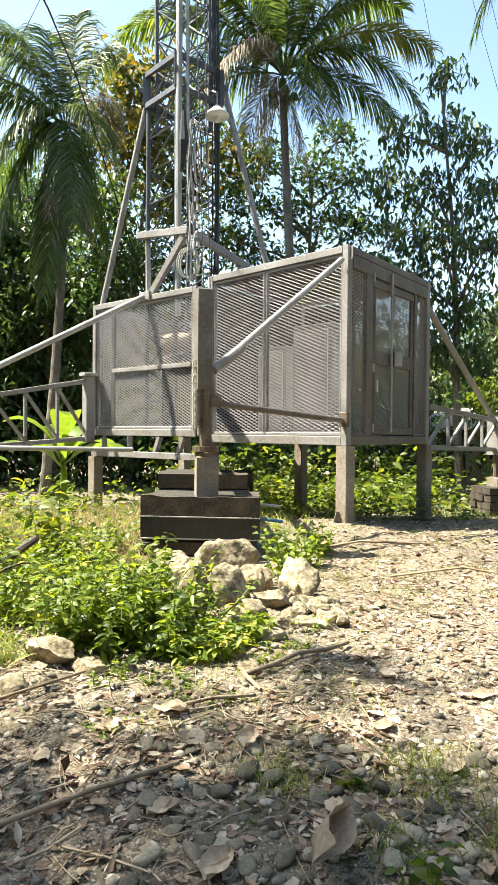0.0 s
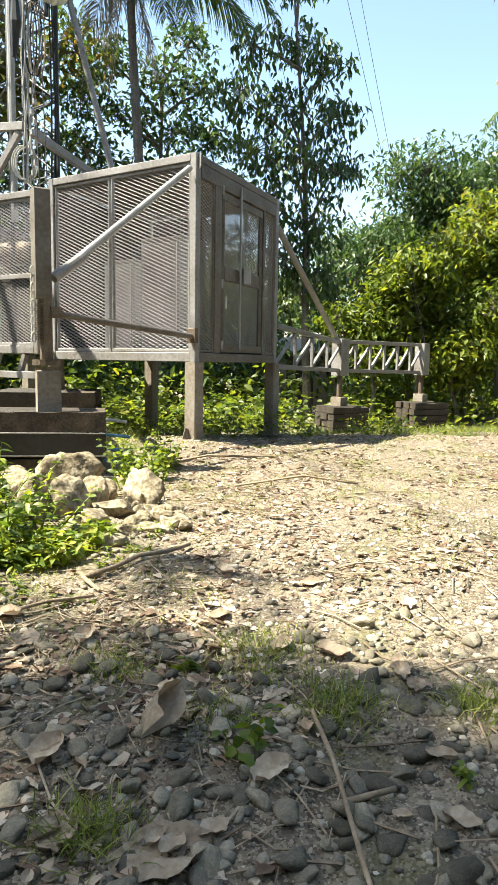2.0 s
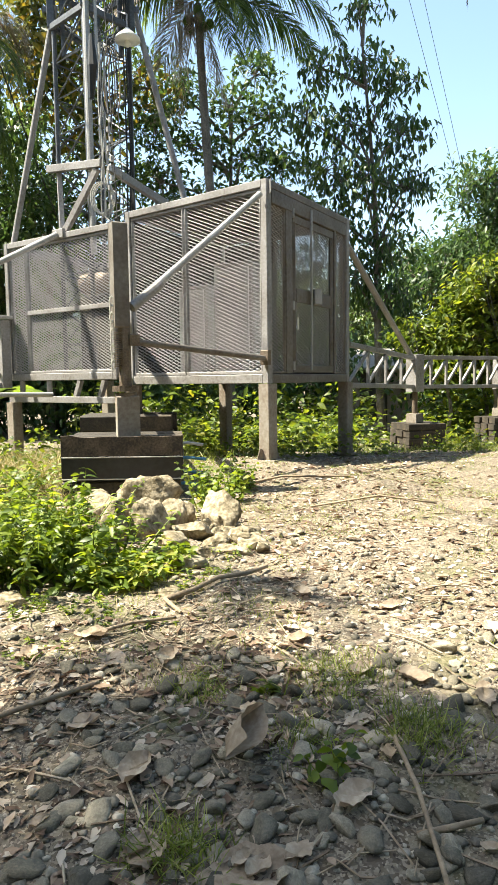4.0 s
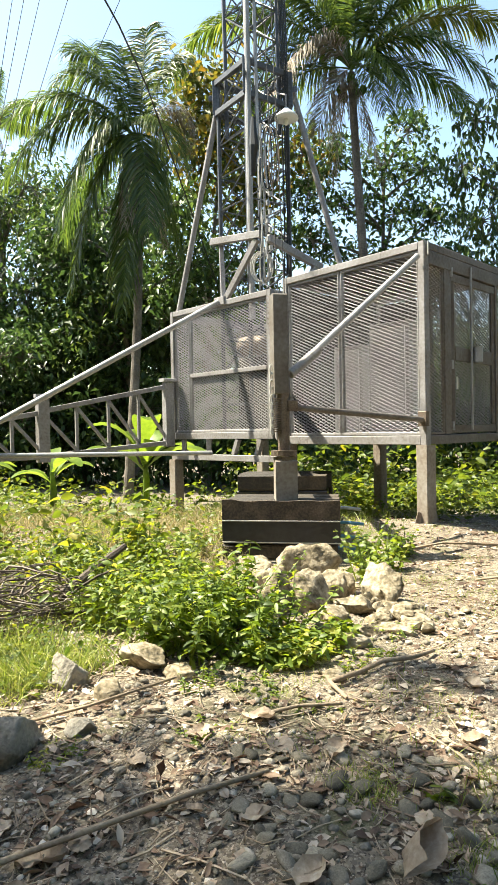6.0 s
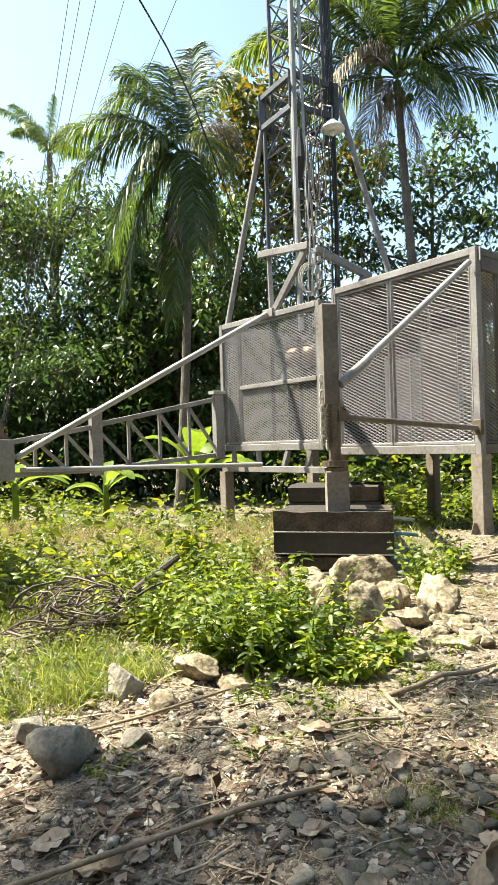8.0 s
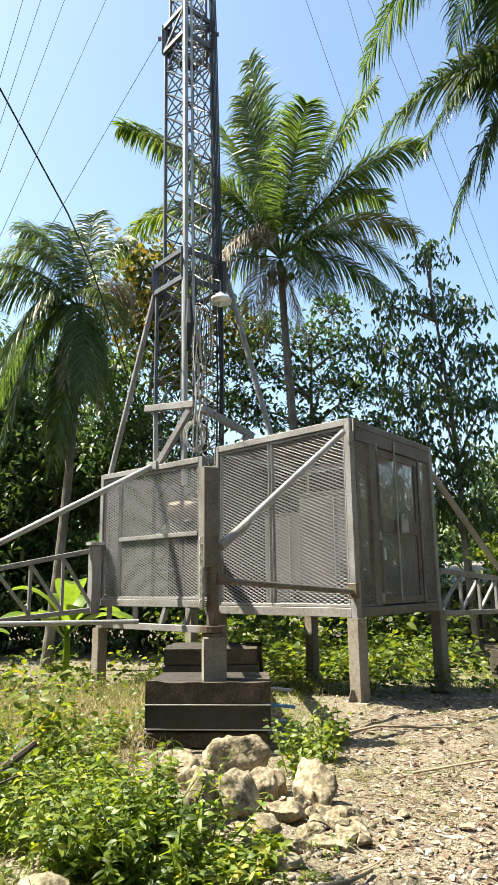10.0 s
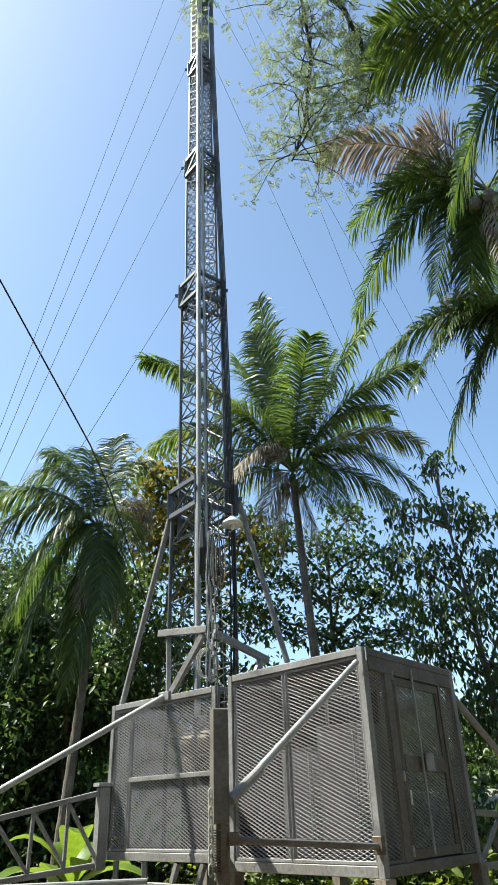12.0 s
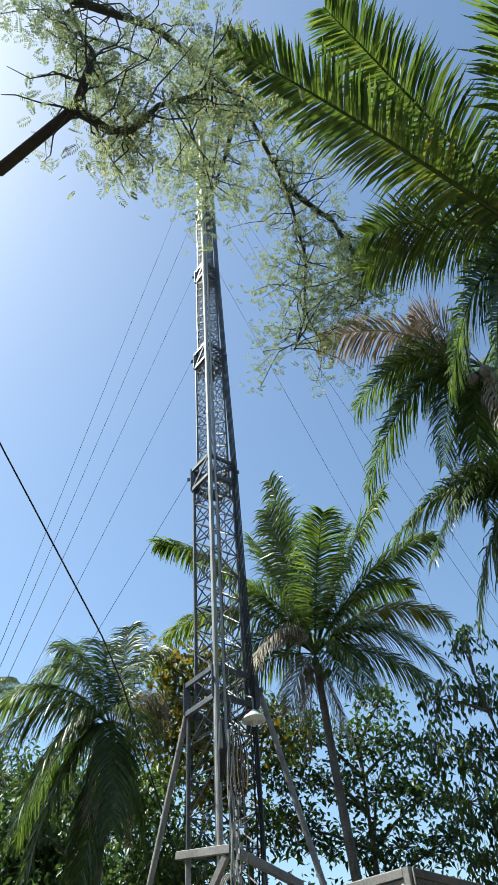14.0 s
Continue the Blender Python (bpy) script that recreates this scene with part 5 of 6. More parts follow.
def herb(x, y, h, stems, leaf, mat, label, per=16, wide=0.22, name="bush", slim=0.5):
    """A leafy herb: thin stems with leaves in pairs up to the top."""
    z = float(height(x, y))
    b = thing(name, (x, y, z), label, "plant", "leafy weeds")
    st, cs, ws, ls = Mesh(), [], [], []
    for i in range(stems):
        a, r = rng.uniform(0, 6.28), wide * math.sqrt(rng.random())
        p0 = Vector((x + r * math.cos(a), y + r * math.sin(a), z - 0.02))
        hh = h * rng.uniform(0.6, 1.05)
        p2 = p0 + Vector((rng.normal() * hh * 0.34, rng.normal() * hh * 0.34, hh * rng.uniform(0.75, 1)))
        p1 = p0.lerp(p2, 0.5) + Vector(rng.normal(size=3)) * 0.03 * hh
        st.tube([p0, p1, p2], [0.0012 + 0.011 * min(0.4, hh), 0.001 + 0.008 * min(0.4, hh), 0.001], 4, False)
        for k in range(per):
            s = 0.18 + 0.82 * k / (per - 1)
            p = p0.lerp(p1, s * 2) if s < 0.5 else p1.lerp(p2, s * 2 - 1)
            for sg in (0, math.pi):
                an = a + k * 1.57 + sg + rng.normal() * 0.4
                cs.append(p), ws.append((math.cos(an), math.sin(an), rng.normal(0.25, 0.3)))
                ls.append(leaf * rng.uniform(0.6, 1.15) * (1.1 - 0.4 * s))
    tagged(part("stalk", st, M_HERB, b), kind="stuff")
    ls = np.array(ls)
    v, f = ovate(np.array(cs), np.array(ws), ls, ls * slim, droop=0.35, fold=0.12)
    tagged(raw("leaf_mass", v, f, mat, b, smooth=True), kind="stuff")
    return b


LEAFY = "bright green leafy weed bush on stony ground"
for x, y, h, s in ((-0.74, 3.45, 0.38, 8), (-0.5, 3.55, 0.42, 9), (-0.66, 3.85, 0.5, 9), (-0.9, 3.62, 0.42, 8), (-0.62, 3.62, 0.34, 9), (-1.05, 3.8, 0.36, 8), (-1.35, 4.0, 0.42, 9), (-1.05, 4.5, 0.46, 7), (-1.6, 4.5, 0.45, 8), (-0.8, 4.3, 0.36, 6)):
    herb(x, y, h * 1.05, s + 12, 0.088, M_HERB, LEAFY, 10, 0.24, slim=0.38)
for x, y in ((-0.3, 3.42), (-0.16, 3.5), (-0.42, 3.35), (-0.06, 3.62)):
    herb(x, y, 0.13, 20, 0.08, M_HERB, "low spreading bright green weed beside the rocks", 6, 0.2)
for x, y in ((0.28, 5.2), (0.42, 5.6), (0.3, 5.9), (0.55, 6.2), (-1.2, 6.3), (-1.3, 5.8)):
    herb(x, y, 0.42, 8, 0.085, M_HERB, "green weed bush beside the timber stack", 9, 0.18)
for x, y, h in ((-1.9, 5.15, 0.95), (-1.7, 5.3, 0.8), (-3.2, 5.5, 0.95), (-3.5, 5.3, 0.8), (-1.55, 5.6, 0.6)):
    herb(x, y, h, 3, 0.19, M_LEAFY, "tall sapling with large yellow-green leaves", 8, 0.12, "sapling", 0.45)
for x, y, h in ((0.06, 3.29, 0.07), (-0.02, 3.38, 0.08), (0.14, 3.46, 0.07), (-0.12, 2.9, 0.04), (-0.55, 2.62, 0.06), (-0.63, 3.0, 0.1), (-0.26, 2.95, 0.05), (0.26, 3.72, 0.07), (-1.05, 2.45, 0.07), (-0.4, 3.05, 0.05)):
    herb(x, y, h, 14, 0.032, M_HERB, "low yellow-green weed creeping over the dirt", 5, 0.1, "weed", 0.45)
herb(0.4, 1.81, 0.17, 3, 0.06, M_HERB, "small green seedling among pebbles", 5, 0.03, "seedling", 0.6)
herb(0.95, 1.62, 0.08, 4, 0.04, M_HERB, "small green seedling among pebbles", 4, 0.04, "seedling", 0.6)
herb(0.27, 2.28, 0.07, 2, 0.10, M_LEAFY, "yellow-green fallen sprig on pebbles", 3, 0.02, "seedling", 0.7)
for x, y, h in ((-3.2, 5.2, 0.5), (-2.7, 5.0, 0.4), (-3.8, 5.6, 0.6), (-2.3, 5.7, 0.45), (-4.4, 6.0, 0.7), (-3.0, 4.4, 0.4), (-4.9, 6.6, 0.7), (-3.6, 6.6, 0.5)):
    herb(x, y, h, 16, 0.10, M_LEAFY, "lush yellow-green weed bush behind the brushwood", 9, 0.3, slim=0.45)
for x, y, h in ((-1.5, 4.85, 0.62), (-1.3, 5.0, 0.55), (-1.75, 4.75, 0.5)):
    herb(x, y, h, 12, 0.07, M_LEAFY, "thin yellowing shrub with dark stems", 8, 0.2, "shrub", 0.4)
cs, ws, ls = [], [], []


def weed(n, x0, x1, y0, y1, h, leaf, keep=lambda x, y: True):
    """Scattered low weeds, added to the one sheet of undergrowth."""
    for _ in range(n):
        x, y = rng.uniform(x0, x1), rng.uniform(y0, y1)
        if not keep(x, y):
            continue
        z, hh = float(land(x, y)), h * rng.uniform(0.4, 1.2)
        k = 22
        s = rng.random(k)
        cs.append(np.stack([x + rng.normal(0, 0.07 + h * 0.12, k), y + rng.normal(0, 0.07 + h * 0.12, k), z + s * hh], -1))
        ws.append(rng.normal(size=(k, 3)) * [1, 1, 0.4] + [0, 0, 0.3])
        ls.append(leaf * rng.uniform(0.5, 1.2, k))


weed(100, -7, -1.2, 5.6, 10.5, 0.26, 0.09)
weed(230, -4.5, -1.3, 4.1, 6.0, 0.34, 0.06, lambda x, y: not (-2.5 < x < -1.35 and y < 4.3))
weed(110, -3.6, -1.2, 2.8, 3.9, 0.16, 0.045)
weed(320, -9, 4.5, 10.5, 16, 0.5, 0.16, lambda x, y: not (-3 < x < 2.4 and y < 12.5) and not (-6 < x < -2.2 and rng.random() < 0.8) and not (2.6 < x and y < 13.9))
weed(260, -1.5, 9.5, 12.0, 17, 0.6, 0.17, lambda x, y: not (3.2 < x < 7.6 and y < 13.9) and not (4.4 < x < 5.2 and y > 14))
weed(420, -16, 12, 16, 20, 1.3, 0.24, lambda x, y: not (-8.5 < x < -2.4) and not (5.0 < x < 6.0))
weed(60, 0.3, 5, 8.8, 11, 0.3, 0.09)
cs_, ls_ = np.concatenate(cs), np.concatenate(ls)
shade = [rng.uniform((-15, 18.0, -0.4), (13, 25, 2.6)) for _ in range(1500)]
shade = [p for p in shade if not (5.0 < p[0] < 6.4 and p[1] < 21)]
sp = np.repeat(np.array(shade), 20, 0) + rng.normal(size=(len(shade) * 20, 3)) * [0.4, 0.4, 0.3]
v, f = blades(sp, rng.normal(size=sp.shape) - [0, 0, 0.3], rng.uniform(0.16, 0.32, len(sp)), 0.12, droop=0.3)
tagged(raw("thicket", v, f, M_LEAFD), "dark green thicket under the trees", "thicket", kind="stuff")
v, f = ovate(cs_, np.concatenate(ws), ls_, ls_ * 0.5, droop=0.3)
tagged(raw("undergrowth", v, f, M_LEAFY, smooth=True), "sunlit yellow-green undergrowth and weeds", "undergrowth", kind="stuff")


def grass(spots, n, h, wide, name, label):
    """Tufts of thin bent blades round the given spots, as one sheet."""
    c = np.repeat(np.array(spots), n, 0) + np.concatenate([rng.normal(size=(len(spots) * n, 2)) * wide, np.zeros((len(spots) * n, 1))], 1)
    c[:, 2] = height(c[:, 0], c[:, 1]) - 0.01
    w = rng.normal(size=c.shape) * [0.4, 0.4, 0] + [0, 0, 1]
    ln = h * rng.uniform(0.4, 1.2, len(c))
    v, f = straws(c, w, ln, 0.0022 + 0.009 * h * (1 + c[:, 1] * 0.12), 0.7)
    return tagged(raw(name, v, f, M_GRASS), label, "grass", kind="stuff")


for x, y, n, h, w in ((-0.02, 1.62, 110, 0.10, 0.05), (0.69, 1.96, 130, 0.10, 0.06), (0.54, 2.3, 170, 0.08, 0.09), (0.05, 2.32, 150, 0.06, 0.06), (1.12, 1.9, 110, 0.09, 0.06), (0.34, 1.98, 80, 0.07, 0.05)):
    g = grass([(x, y, 0)], n * 3, h * 1.1, w * 1.1, "grass_tuft", "small tuft of thin dry-green grass")
    tagged(g, category="grass", kind="stuff")
spots = [(rng.uniform(-3.6, -1.2), rng.uniform(2.85, 5.0), 0) for _ in range(44)] + [(-1.35, 3.2, 0), (-1.5, 3.15, 0), (-1.2, 3.25, 0), (-1.65, 3.3, 0), (-1.4, 3.45, 0), (-1.9, 3.1, 0), (-1.75, 3.0, 0)]
grass(spots, 130, 0.24, 0.10, "tall_grass", "tall green grass beside the stones")
spots = [(x, y, 0) for x, y in zip(rng.uniform(-7, 8, 420), rng.uniform(6.5, 16, 420)) if not (0.4 < x < 6 and y < 8.8)]
grass(spots, 60, 0.2, 0.15, "rough_grass", "rough yellowing grass of the clearing")
spots = [(x, y, 0) for x, y in zip(rng.uniform(-6, -0.9, 260), rng.uniform(5.2, 10, 260))]
straw = grass(spots, 60, 0.24, 0.16, "straw_grass", "dry straw-coloured grass behind the weeds")
straw.data.materials.clear()
straw.data.materials.append(M_STRAW)
spots = [(rng.uniform(-0.4, 4.5), rng.uniform(2.2, 8.4), 0) for _ in range(230)]
grass(spots, 60, 0.06, 0.10, "sparse_grass", "sparse short grass on stony ground")

# ---- rocks ----
ball = bmesh.new()
bmesh.ops.create_icosphere(ball, subdivisions=4, radius=1)
BALL_V = np.array([p.co[:] for p in ball.verts])
BALL_F = np.array([[p.index for p in q.verts] for q in ball.faces])
ball.free()
mid_ball = bmesh.new()
bmesh.ops.create_icosphere(mid_ball, subdivisions=2, radius=1)
BALL2_V = np.array([p.co[:] for p in mid_ball.verts])
BALL2_F = np.array([[p.index for p in q.verts] for q in mid_ball.faces])
mid_ball.free()
pea = bmesh.new()
bmesh.ops.create_icosphere(pea, subdivisions=1, radius=1)
PEA_V = np.array([p.co[:] for p in pea.verts])
PEA_F = np.array([[p.index for p in q.verts] for q in pea.faces])
pea.free()


def lumpy(v, seed, rough=0.2, facets=13):
    """A stone's shape: flattened by a few cuts, then roughened."""
    r = np.random.default_rng(seed)
    v = v.copy()
    for _ in range(facets):
        d = unit(r.normal(size=3))
        beyond = v @ d - r.uniform(0.45, 0.78)
        v -= np.clip(beyond, 0, None)[:, None] * d
    nz = np.array([0.45 * noise.noise(Vector(p) * 1.8 + Vector((seed * 7.1, 0, 0))) + 0.30 * noise.noise(Vector(p) * 5 + Vector((seed, 3, 0))) + 0.28 * noise.noise(Vector(p) * 13 + Vector((3, seed, 0))) for p in v])
    return v * (1 + rough * nz)[:, None]


def rock(name, x, y, sx, sy, sz, mat, label, seed, sink=0.3, rz=0, group=""):
    block = np.sign(BALL_V) * np.abs(BALL_V) ** 0.8 * 0.98 if mat is M_ROCK else BALL_V
    v = lumpy(block, seed, 0.28 if mat is M_ROCK else 0.2, 12 if mat is M_ROCK else 13) * [sx, sy, sz]
    ob = raw(name, v, BALL_F, mat, smooth=True)
    z = float(height(x, y))
    ob.matrix_world = pose(x, y, z + sz * (1 - 2 * sink) * 0.8, 0, 0, rz)
    return tagged(ob, label, "rock", group)


PALE = "pale limestone rock in the heap by the timbers"
for i, (x, y, sx, sy, sz) in enumerate(((-0.2, 4.98, 0.29, 0.22, 0.25), (-0.4, 4.14, 0.17, 0.15, 0.19), (-0.16, 4.26, 0.2, 0.16, 0.2), (0.25, 4.5, 0.26, 0.2, 0.2), (0.09, 4.1, 0.15, 0.12, 0.12), (0.02, 4.66, 0.1, 0.1, 0.13), (-0.05, 4.5, 0.12, 0.11, 0.15), (0.17, 4.3, 0.09, 0.08, 0.08), (-0.62, 5.0, 0.22, 0.18, 0.24), (-0.42, 4.7, 0.15, 0.13, 0.17), (-0.88, 4.6, 0.2, 0.17, 0.16), (0.2, 3.9, 0.10, 0.09, 0.06), (-0.03, 3.95, 0.12, 0.1, 0.07), (0.42, 4.25, 0.11, 0.09, 0.05), (0.36, 4.0, 0.08, 0.07, 0.04))):
    rock("rock", x, y, sx * 0.88, sy * 0.88, sz * 0.95, M_ROCK, PALE, 20 + i, 0.28, 40 * i, "rock heap")
for i in range(34):
    a, d = rng.uniform(0, 6.283), rng.uniform(0.15, 0.75)
    k = rng.uniform(0.035, 0.085)
    rock("rock", 0.05 + d * math.cos(a), 4.25 + 0.75 * d * math.sin(a), k * 1.2, k, k * 0.8, M_ROCK, "small broken limestone piece beside the rock heap", 120 + i, 0.3, 50 * i, "rock rubble")
for i, (x, y, sx, sy, sz) in enumerate(((0.3, 3.75, 0.12, 0.09, 0.035), (0.02, 3.55, 0.13, 0.1, 0.04), (-0.05, 3.2, 0.12, 0.09, 0.04), (0.42, 3.9, 0.11, 0.1, 0.04), (-0.95, 3.25, 0.16, 0.12, 0.1), (-0.75, 3.15, 0.1, 0.09, 0.06), (-1.02, 2.92, 0.09, 0.08, 0.06))):
    rock("rock", x, y, sx, sy, sz, M_ROCK, "flat pale stone lying in the dirt", 50 + i, 0.32, 33 * i)
rock("boulder", -1.27, 2.52, 0.17, 0.14, 0.12, M_BOULDER, "grey weathered boulder in the dirt", 78, 0.22, 20)
rock("boulder", -1.25, 3.05, 0.09, 0.09, 0.12, M_BOULDER, "upright pale stone beside the grass", 72, 0.2, 50)
rock("boulder", -1.02, 2.62, 0.08, 0.07, 0.05, M_BOULDER, "small grey stone beside a boulder", 73, 0.25, 10)
rock("boulder", -1.55, 2.75, 0.1, 0.09, 0.07, M_BOULDER, "small grey stone beside a boulder", 74, 0.25, 80)
rock("boulder", -1.5, 2.2, 0.08, 0.07, 0.06, M_BOULDER, "small grey stone beside a boulder", 75, 0.25, 60)

# cobbles one by one where the path passes nearest
COB = []
for s in range(9):
    v = lumpy(BALL2_V, 200 + s, 0.2, 15)
    me = bpy.data.meshes.new("cobble")
    me.from_pydata([tuple(p) for p in v], [], [tuple(q) for q in BALL2_F])
    me.polygons.foreach_set("use_smooth", [True] * len(me.polygons))
    me.materials.append(M_COBBLE)
    COB.append(me)
SPECIAL = [(0.64, 1.47, 0.042), (-0.05, 1.91, 0.042), (-0.19, 1.96, 0.04), (0.2, 1.75, 0.04), (0.3, 1.68, 0.034), (0.38, 1.74, 0.028), (0.86, 1.75, 0.05), (0.95, 1.55, 0.03), (0.05, 1.45, 0.045), (0.25, 1.5, 0.03), (0.75, 1.68, 0.035)]
for i in range(290):
    if i < len(SPECIAL):
        x, y, r = SPECIAL[i]
    else:
        x, y, r = rng.uniform(-0.42, 1.35), 1.22 + 1.3 * rng.random() ** 1.2, 0.018 + 0.036 * rng.random() ** 1.6
    st = new("stone", COB[i % 9])
    st.matrix_world = Matrix.LocRotScale((x, y, float(height(x, y)) + r * 0.12), Euler((rng.normal() * 0.25, rng.normal() * 0.25, rng.uniform(0, 6.28))), (r * 1.25, r, r * 0.68))
    st.parent = ground
v, f, k0 = [], [], 0
base_shapes = [lumpy(PEA_V, 300 + s, 0.25, 6) for s in range(8)]
for i in range(5200):
    y = 1.1 + 3.2 * rng.random() ** 1.5
    x = rng.uniform(-0.55, 0.62) * (y + 0.9) + 0.05 * y
    r = 0.006 + 0.02 * rng.random() ** 3
    a = rng.uniform(0, 6.28)
    m = np.array([[math.cos(a), -math.sin(a), 0], [math.sin(a), math.cos(a), 0], [0, 0, 1]])
    v.append((base_shapes[i % 8] * [r * 1.3, r, r * 0.65]) @ m.T + [x, y, float(height(x, y)) + r * 0.15])
    f.append(PEA_F + k0)
    k0 += len(PEA_V)
tagged(raw("gravel", np.concatenate(v), np.concatenate(f), M_STONE, smooth=True), "grey and tan gravel strewn over the dirt", "gravel", kind="stuff")
n = 22000
y = 1.1 + 8.2 * rng.random(n) ** 1.25
x = rng.uniform(-0.6, 0.66, n) * (y + 0.9) + 0.06 * y
r = (0.004 + 0.016 * rng.random(n) ** 2.8) * (0.8 + 0.05 * y)
keep = (smooth_noise(x, y, 11, 0.8) + 0.6 * smooth_noise(x, y, 12, 0.3) + np.where(y < 2.3, -0.15, 0.0) + 0.25 > rng.random(n) * 0.5)
x, y, r = x[keep], y[keep], r[keep] * np.where(y[keep] > 3.5, 0.75, 1.0)
n = len(x)
a = rng.uniform(0, 6.28, n)
shape = np.array([(-1, -0.6, 0), (0.2, -0.9, 0), (1, -0.2, 0), (0.7, 0.8, 0), (-0.6, 0.9, 0), (-0.5, -0.3, 0.5), (0.4, -0.3, 0.6), (0.1, 0.5, 0.45)])
tri = np.array([(0, 1, 5), (1, 6, 5), (1, 2, 6), (2, 3, 6), (3, 7, 6), (3, 4, 7), (4, 5, 7), (4, 0, 5), (5, 6, 7)])
p = shape[None] * rng.uniform(0.7, 1.3, (n, 8, 3)) * r[:, None, None]
p = np.stack([p[..., 0] * np.cos(a)[:, None] - p[..., 1] * np.sin(a)[:, None], p[..., 0] * np.sin(a)[:, None] + p[..., 1] * np.cos(a)[:, None], p[..., 2]], -1)
p += np.stack([x, y, height(x, y) + 0.001], -1)[:, None]
tagged(raw("stone_chips", p.reshape(-1, 3), (tri[None] + np.arange(n)[:, None, None] * 8).reshape(-1, 3), M_CHIP), "pale angular stone chips pressed into the dirt", "stone chips", kind="stuff")

# ---- litter: leaves, sticks, twigs ----
n = 38000
y = 1.1 + 8.6 * rng.random(n) ** 1.2
x = rng.uniform(-0.62, 0.68, n) * (y + 0.9) + 0.06 * y
keep = smooth_noise(x, y, 14, 1.1) + 0.7 * smooth_noise(x, y, 15, 0.35) + np.where(y < 2.2, -0.05, 0.1) + 0.22 > rng.random(n) * 0.55
x, y = x[keep], y[keep]
n = len(x)
c = np.stack([x, y, height(x, y) + 0.006], -1)
ln = (0.014 + 0.055 * rng.random(n) ** 1.7) * (0.85 + 0.05 * y)
v, f = ovate(c, rng.normal(size=(n, 3)) * [1, 1, 0.16], ln, ln * rng.uniform(0.25, 0.6, n), normals=unit(rng.normal(size=(n, 3)) * 0.3 + [0, 0, 1]), fold=0.2, droop=0.05, twist=0.3)
m = 5200
x2, y2 = rng.uniform(-1.9, 0.5, m), rng.uniform(1.75, 3.3, m)
keep = smooth_noise(x2, y2, 17, 0.4) > rng.random(m) * 0.8
x2, y2 = x2[keep], y2[keep]
c2 = np.stack([x2, y2, height(x2, y2) + 0.008], -1)
ln2 = 0.02 + 0.06 * rng.random(len(x2)) ** 1.8
v2, f2 = ovate(c2, rng.normal(size=c2.shape) * [1, 1, 0.2], ln2, ln2 * rng.uniform(0.2, 0.55, len(x2)), normals=unit(rng.normal(size=c2.shape) * 0.35 + [0, 0, 1]), fold=0.25, droop=0.05, twist=0.35)
v, f = np.concatenate([v, v2]), np.concatenate([f, f2 + len(v)])
tagged(raw("leaf_litter", v, f, M_LITTER, smooth=True), "dry brown leaf litter scattered on the ground", "leaf litter", kind="stuff")


def curled_leaf(x, y, size, rz, curl, label, seed, up=0.0):
    r = np.random.default_rng(seed)
    t, s = np.meshgrid(np.linspace(0, 1, 11), np.linspace(-1, 1, 7), indexing="ij")
    w = size * 0.36 * np.sin(np.pi * np.clip(0.06 + 0.94 * t, 0, 1)) ** 0.75
    edge = 1 + 0.08 * r.normal(size=t.shape) * (np.abs(s) > 0.9)
    X, Y_ = size * (t - 0.5), w * s * edge
    Z = curl * size * (s ** 2 * 0.35 + 0.25 * (t - 0.4) ** 2) + 0.015 * size * r.normal(size=t.shape) + size * 0.05 * np.sin(7 * t + 3 * s)
    v = np.stack([X, Y_ * (1 - 0.3 * curl), Z + 0.004], -1).reshape(-1, 3)
    f = np.array([(a * 7 + b, a * 7 + b + 1, a * 7 + b + 8, a * 7 + b + 7) for a in range(10) for b in range(6)])
    ob = raw("dry_leaf", v, f, M_DRYLEAF, smooth=True)
    ob.matrix_world = pose(x, y, float(height(x, y)) + 0.012 + up * size * 0.4, up * 70, 0, rz)
    return tagged(ob, label, "leaf", "large dry leaves")


curled_leaf(0.12, 1.91, 0.2, 75, 1.3, "large curled grey-brown dry leaf standing on pebbles", 1, 0.75)
for i, (x, y, s, a) in enumerate(((0.14, 1.53, 0.24, 15), (0.43, 1.72, 0.13, 30), (-0.13, 1.9, 0.13, 60), (0.78, 2.28, 0.13, 150), (0.62, 2.35, 0.1, 40), (-0.25, 2.55, 0.14, 120), (-0.35, 2.75, 0.13, 10), (-0.05, 2.5, 0.12, 70), (0.45, 2.65, 0.1, 25), (-0.55, 2.6, 0.10, 95), (-0.75, 2.4, 0.10, 140), (-0.3, 2.15, 0.11, 33), (0.95, 2.1, 0.1, 75), (-0.1, 1.62, 0.13, 100), (-0.9, 1.95, 0.15, 20), (0.9, 2.9, 0.12, 20), (1.2, 2.6, 0.11, 80), (0.55, 3.1, 0.11, 130), (-1.1, 2.05, 0.14, 60))):
    curled_leaf(x, y, s, a, 0.15 + 0.35 * ((i * 7) % 5) / 5, "flat brown dry leaf among the pebbles", 10 + i)

for i in range(100):
    y = 1.35 + 3.4 * rng.random() ** 1.3
    curled_leaf(float(rng.uniform(-0.5, 0.5) * (y + 0.8)), y, rng.uniform(0.04, 0.095), rng.uniform(0, 360), rng.uniform(0.0, 0.5), "small brown dry leaf on the dirt", 100 + i)


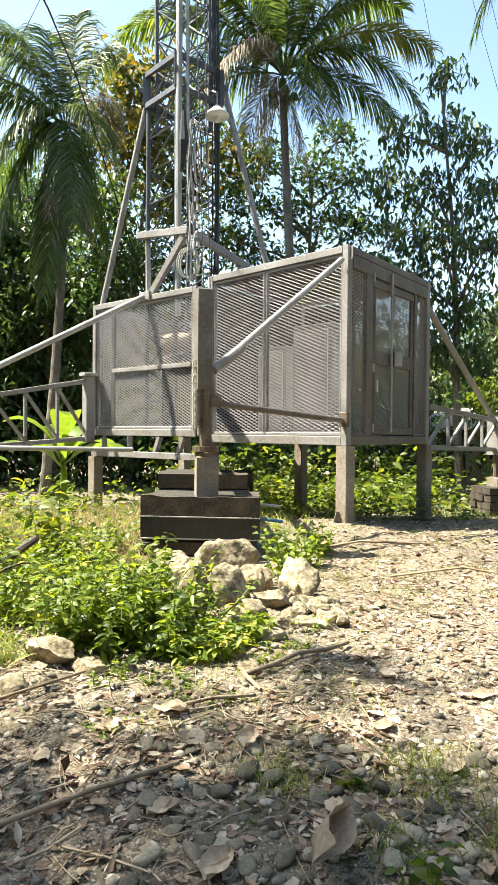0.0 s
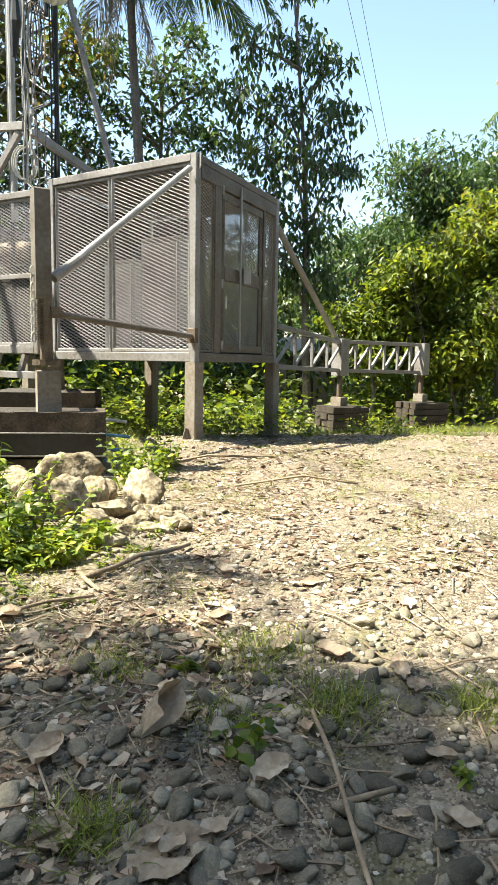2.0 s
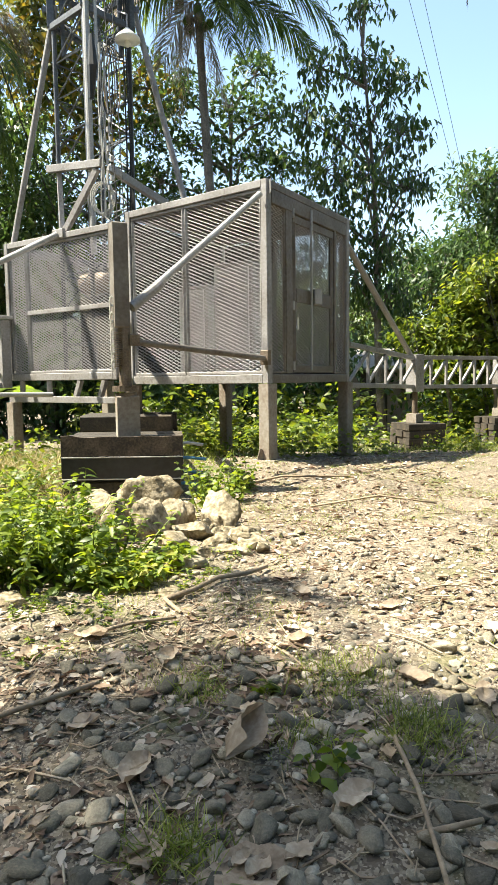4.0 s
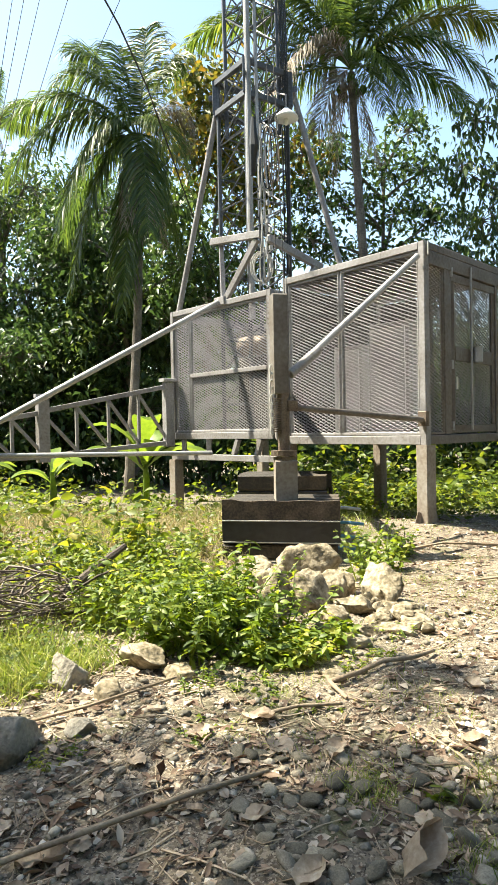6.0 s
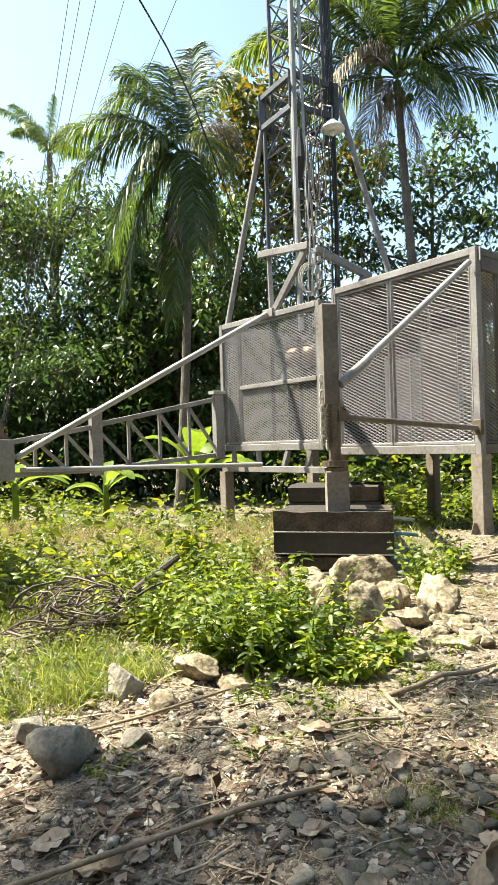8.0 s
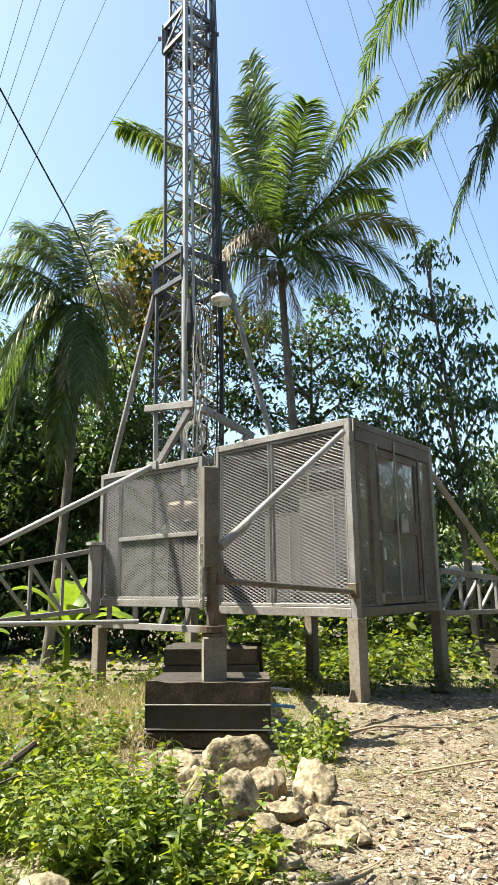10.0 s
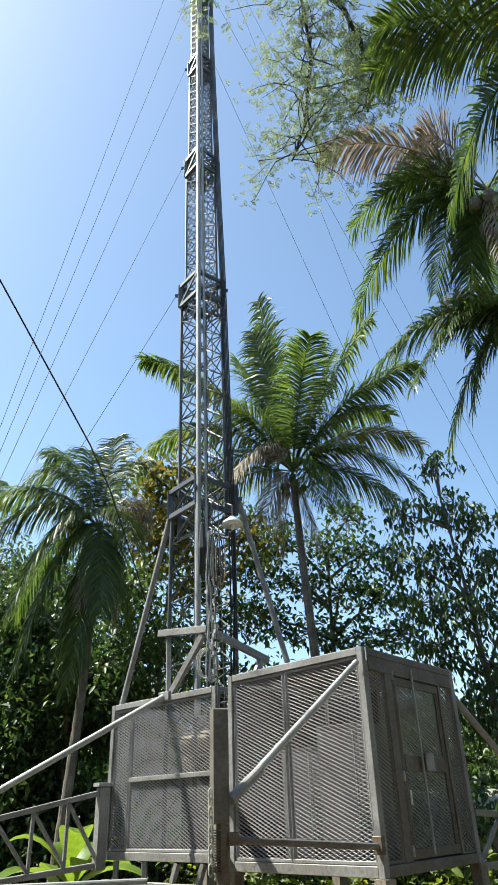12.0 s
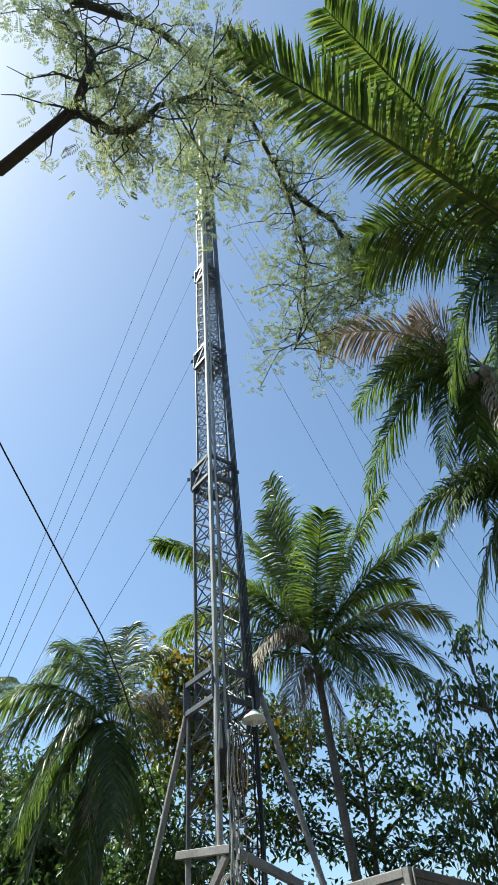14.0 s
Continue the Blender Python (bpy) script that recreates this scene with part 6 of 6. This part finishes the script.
def stick(pts, r, label, mat=None, name="stick", fork=None):
    p = [Vector((x, y, float(height(x, y)) + dz)) for x, y, dz in pts]
    s = part(name, Mesh().tube(p, [r * (1 - 0.25 * i / len(p)) for i in range(len(p))], 8), mat or M_TWIG, smooth=True)
    if fork:
        part("fork", Mesh().tube([p[fork[0]], Vector((fork[1], fork[2], float(height(fork[1], fork[2])) + 0.01))], [r * 0.8, r * 0.5], 7), mat or M_TWIG, s)
    return tagged(s, label, "stick", "fallen sticks")


stick([(-0.07, 3.08, 0.02), (0.06, 3.2, 0.03), (0.18, 3.3, 0.025), (0.32, 3.36, 0.03), (0.44, 3.5, 0.02)], 0.013, "pale crooked fallen stick on the path", fork=(0, 0.0, 2.95))
stick([(-1.5, 1.62, 0.03), (-1.2, 1.78, 0.04), (-0.85, 1.98, 0.045), (-0.52, 2.2, 0.03), (-0.28, 2.38, 0.012)], 0.0105, "long straight dry pole lying over pebbles", name="pole")
stick([(0.6, 1.93, 0.035), (0.585, 1.7, 0.05), (0.55, 1.4, 0.045), (0.54, 1.25, 0.02)], 0.007, "thin dry stem lying over pebbles")
stick([(-1.3, 2.65, 0.03), (-1.05, 2.75, 0.04), (-0.75, 3.05, 0.03)], 0.007, "thin pale fallen stick by the boulder")
stick([(-0.35, 2.75, 0.02), (-0.2, 2.85, 0.02), (-0.02, 2.88, 0.02)], 0.008, "short brown fallen stick")
stick([(0.55, 1.6, 0.02), (0.72, 1.62, 0.03)], 0.009, "short brown fallen stick")
stick([(0.3, 6.3, 0.02), (1.0, 6.6, 0.03), (1.9, 6.5, 0.02)], 0.012, "fallen stick on the leaf-strewn slope")
stick([(1.0, 5.2, 0.02), (1.6, 5.4, 0.03), (2.0, 5.2, 0.02)], 0.009, "fallen stick on the leaf-strewn slope")
tw = Mesh()
for i in range(800):
    y = 1.2 + 7 * rng.random() ** 1.3
    x = float(rng.uniform(-0.6, 0.65) * (y + 0.9))
    a, ln = rng.uniform(0, 6.28), rng.uniform(0.05, 0.28)
    pts = [Vector(on(x + math.cos(a) * ln * k, y + math.sin(a) * ln * k + 0.02 * math.sin(9 * k + i), 0.012)) for k in (0, 0.5, 1)]
    tw.tube(pts, rng.uniform(0.0015, 0.004), 4, False)
for i in range(420):
    x, y, a, ln = rng.uniform(-1.9, 0.4), rng.uniform(1.75, 3.3), rng.uniform(0, 6.28), rng.uniform(0.04, 0.2)
    pts = [Vector(on(x + math.cos(a) * ln * k, y + math.sin(a) * ln * k + 0.02 * math.sin(9 * k + i), 0.012)) for k in (0, 0.5, 1)]
    tw.tube(pts, rng.uniform(0.001, 0.003), 4, False)
tagged(part("twig_litter", tw, M_TWIG), "thin dry twigs scattered on the ground", "twigs", kind="stuff")
brush = thing("brush_pile", on(-1.9, 3.95), "pile of grey dry brushwood in the grass", "brushwood")
for i in range(95):
    a, ln = rng.normal(0.35, 0.6), rng.uniform(0.2, 0.6)
    p = np.array(on(rng.normal(-1.85, 0.2), rng.normal(4.0, 0.13), rng.uniform(0.05, 0.3)))
    d = np.array([math.cos(a), math.sin(a), rng.normal(0, 0.2)]) * ln / 2
    side = rng.normal(size=3) * 0.2 * ln
    pts = [p + d * k + side * (1 - k * k) + rng.normal(size=3) * 0.012 for k in (-1, -0.6, -0.2, 0.2, 0.6, 1)]
    r0 = rng.uniform(0.004, 0.010)
    part("dry_branch", Mesh().tube(pts, [r0, r0, r0 * 0.85, r0 * 0.7, r0 * 0.5, r0 * 0.3], 5, False), M_BRUSH, brush)
part("thick_branch", Mesh().tube([on(-1.75, 4.0, 0.12), on(-1.5, 4.25, 0.34), on(-1.38, 4.4, 0.42)], [0.034, 0.028, 0.02], 8), M_BRUSH, brush)
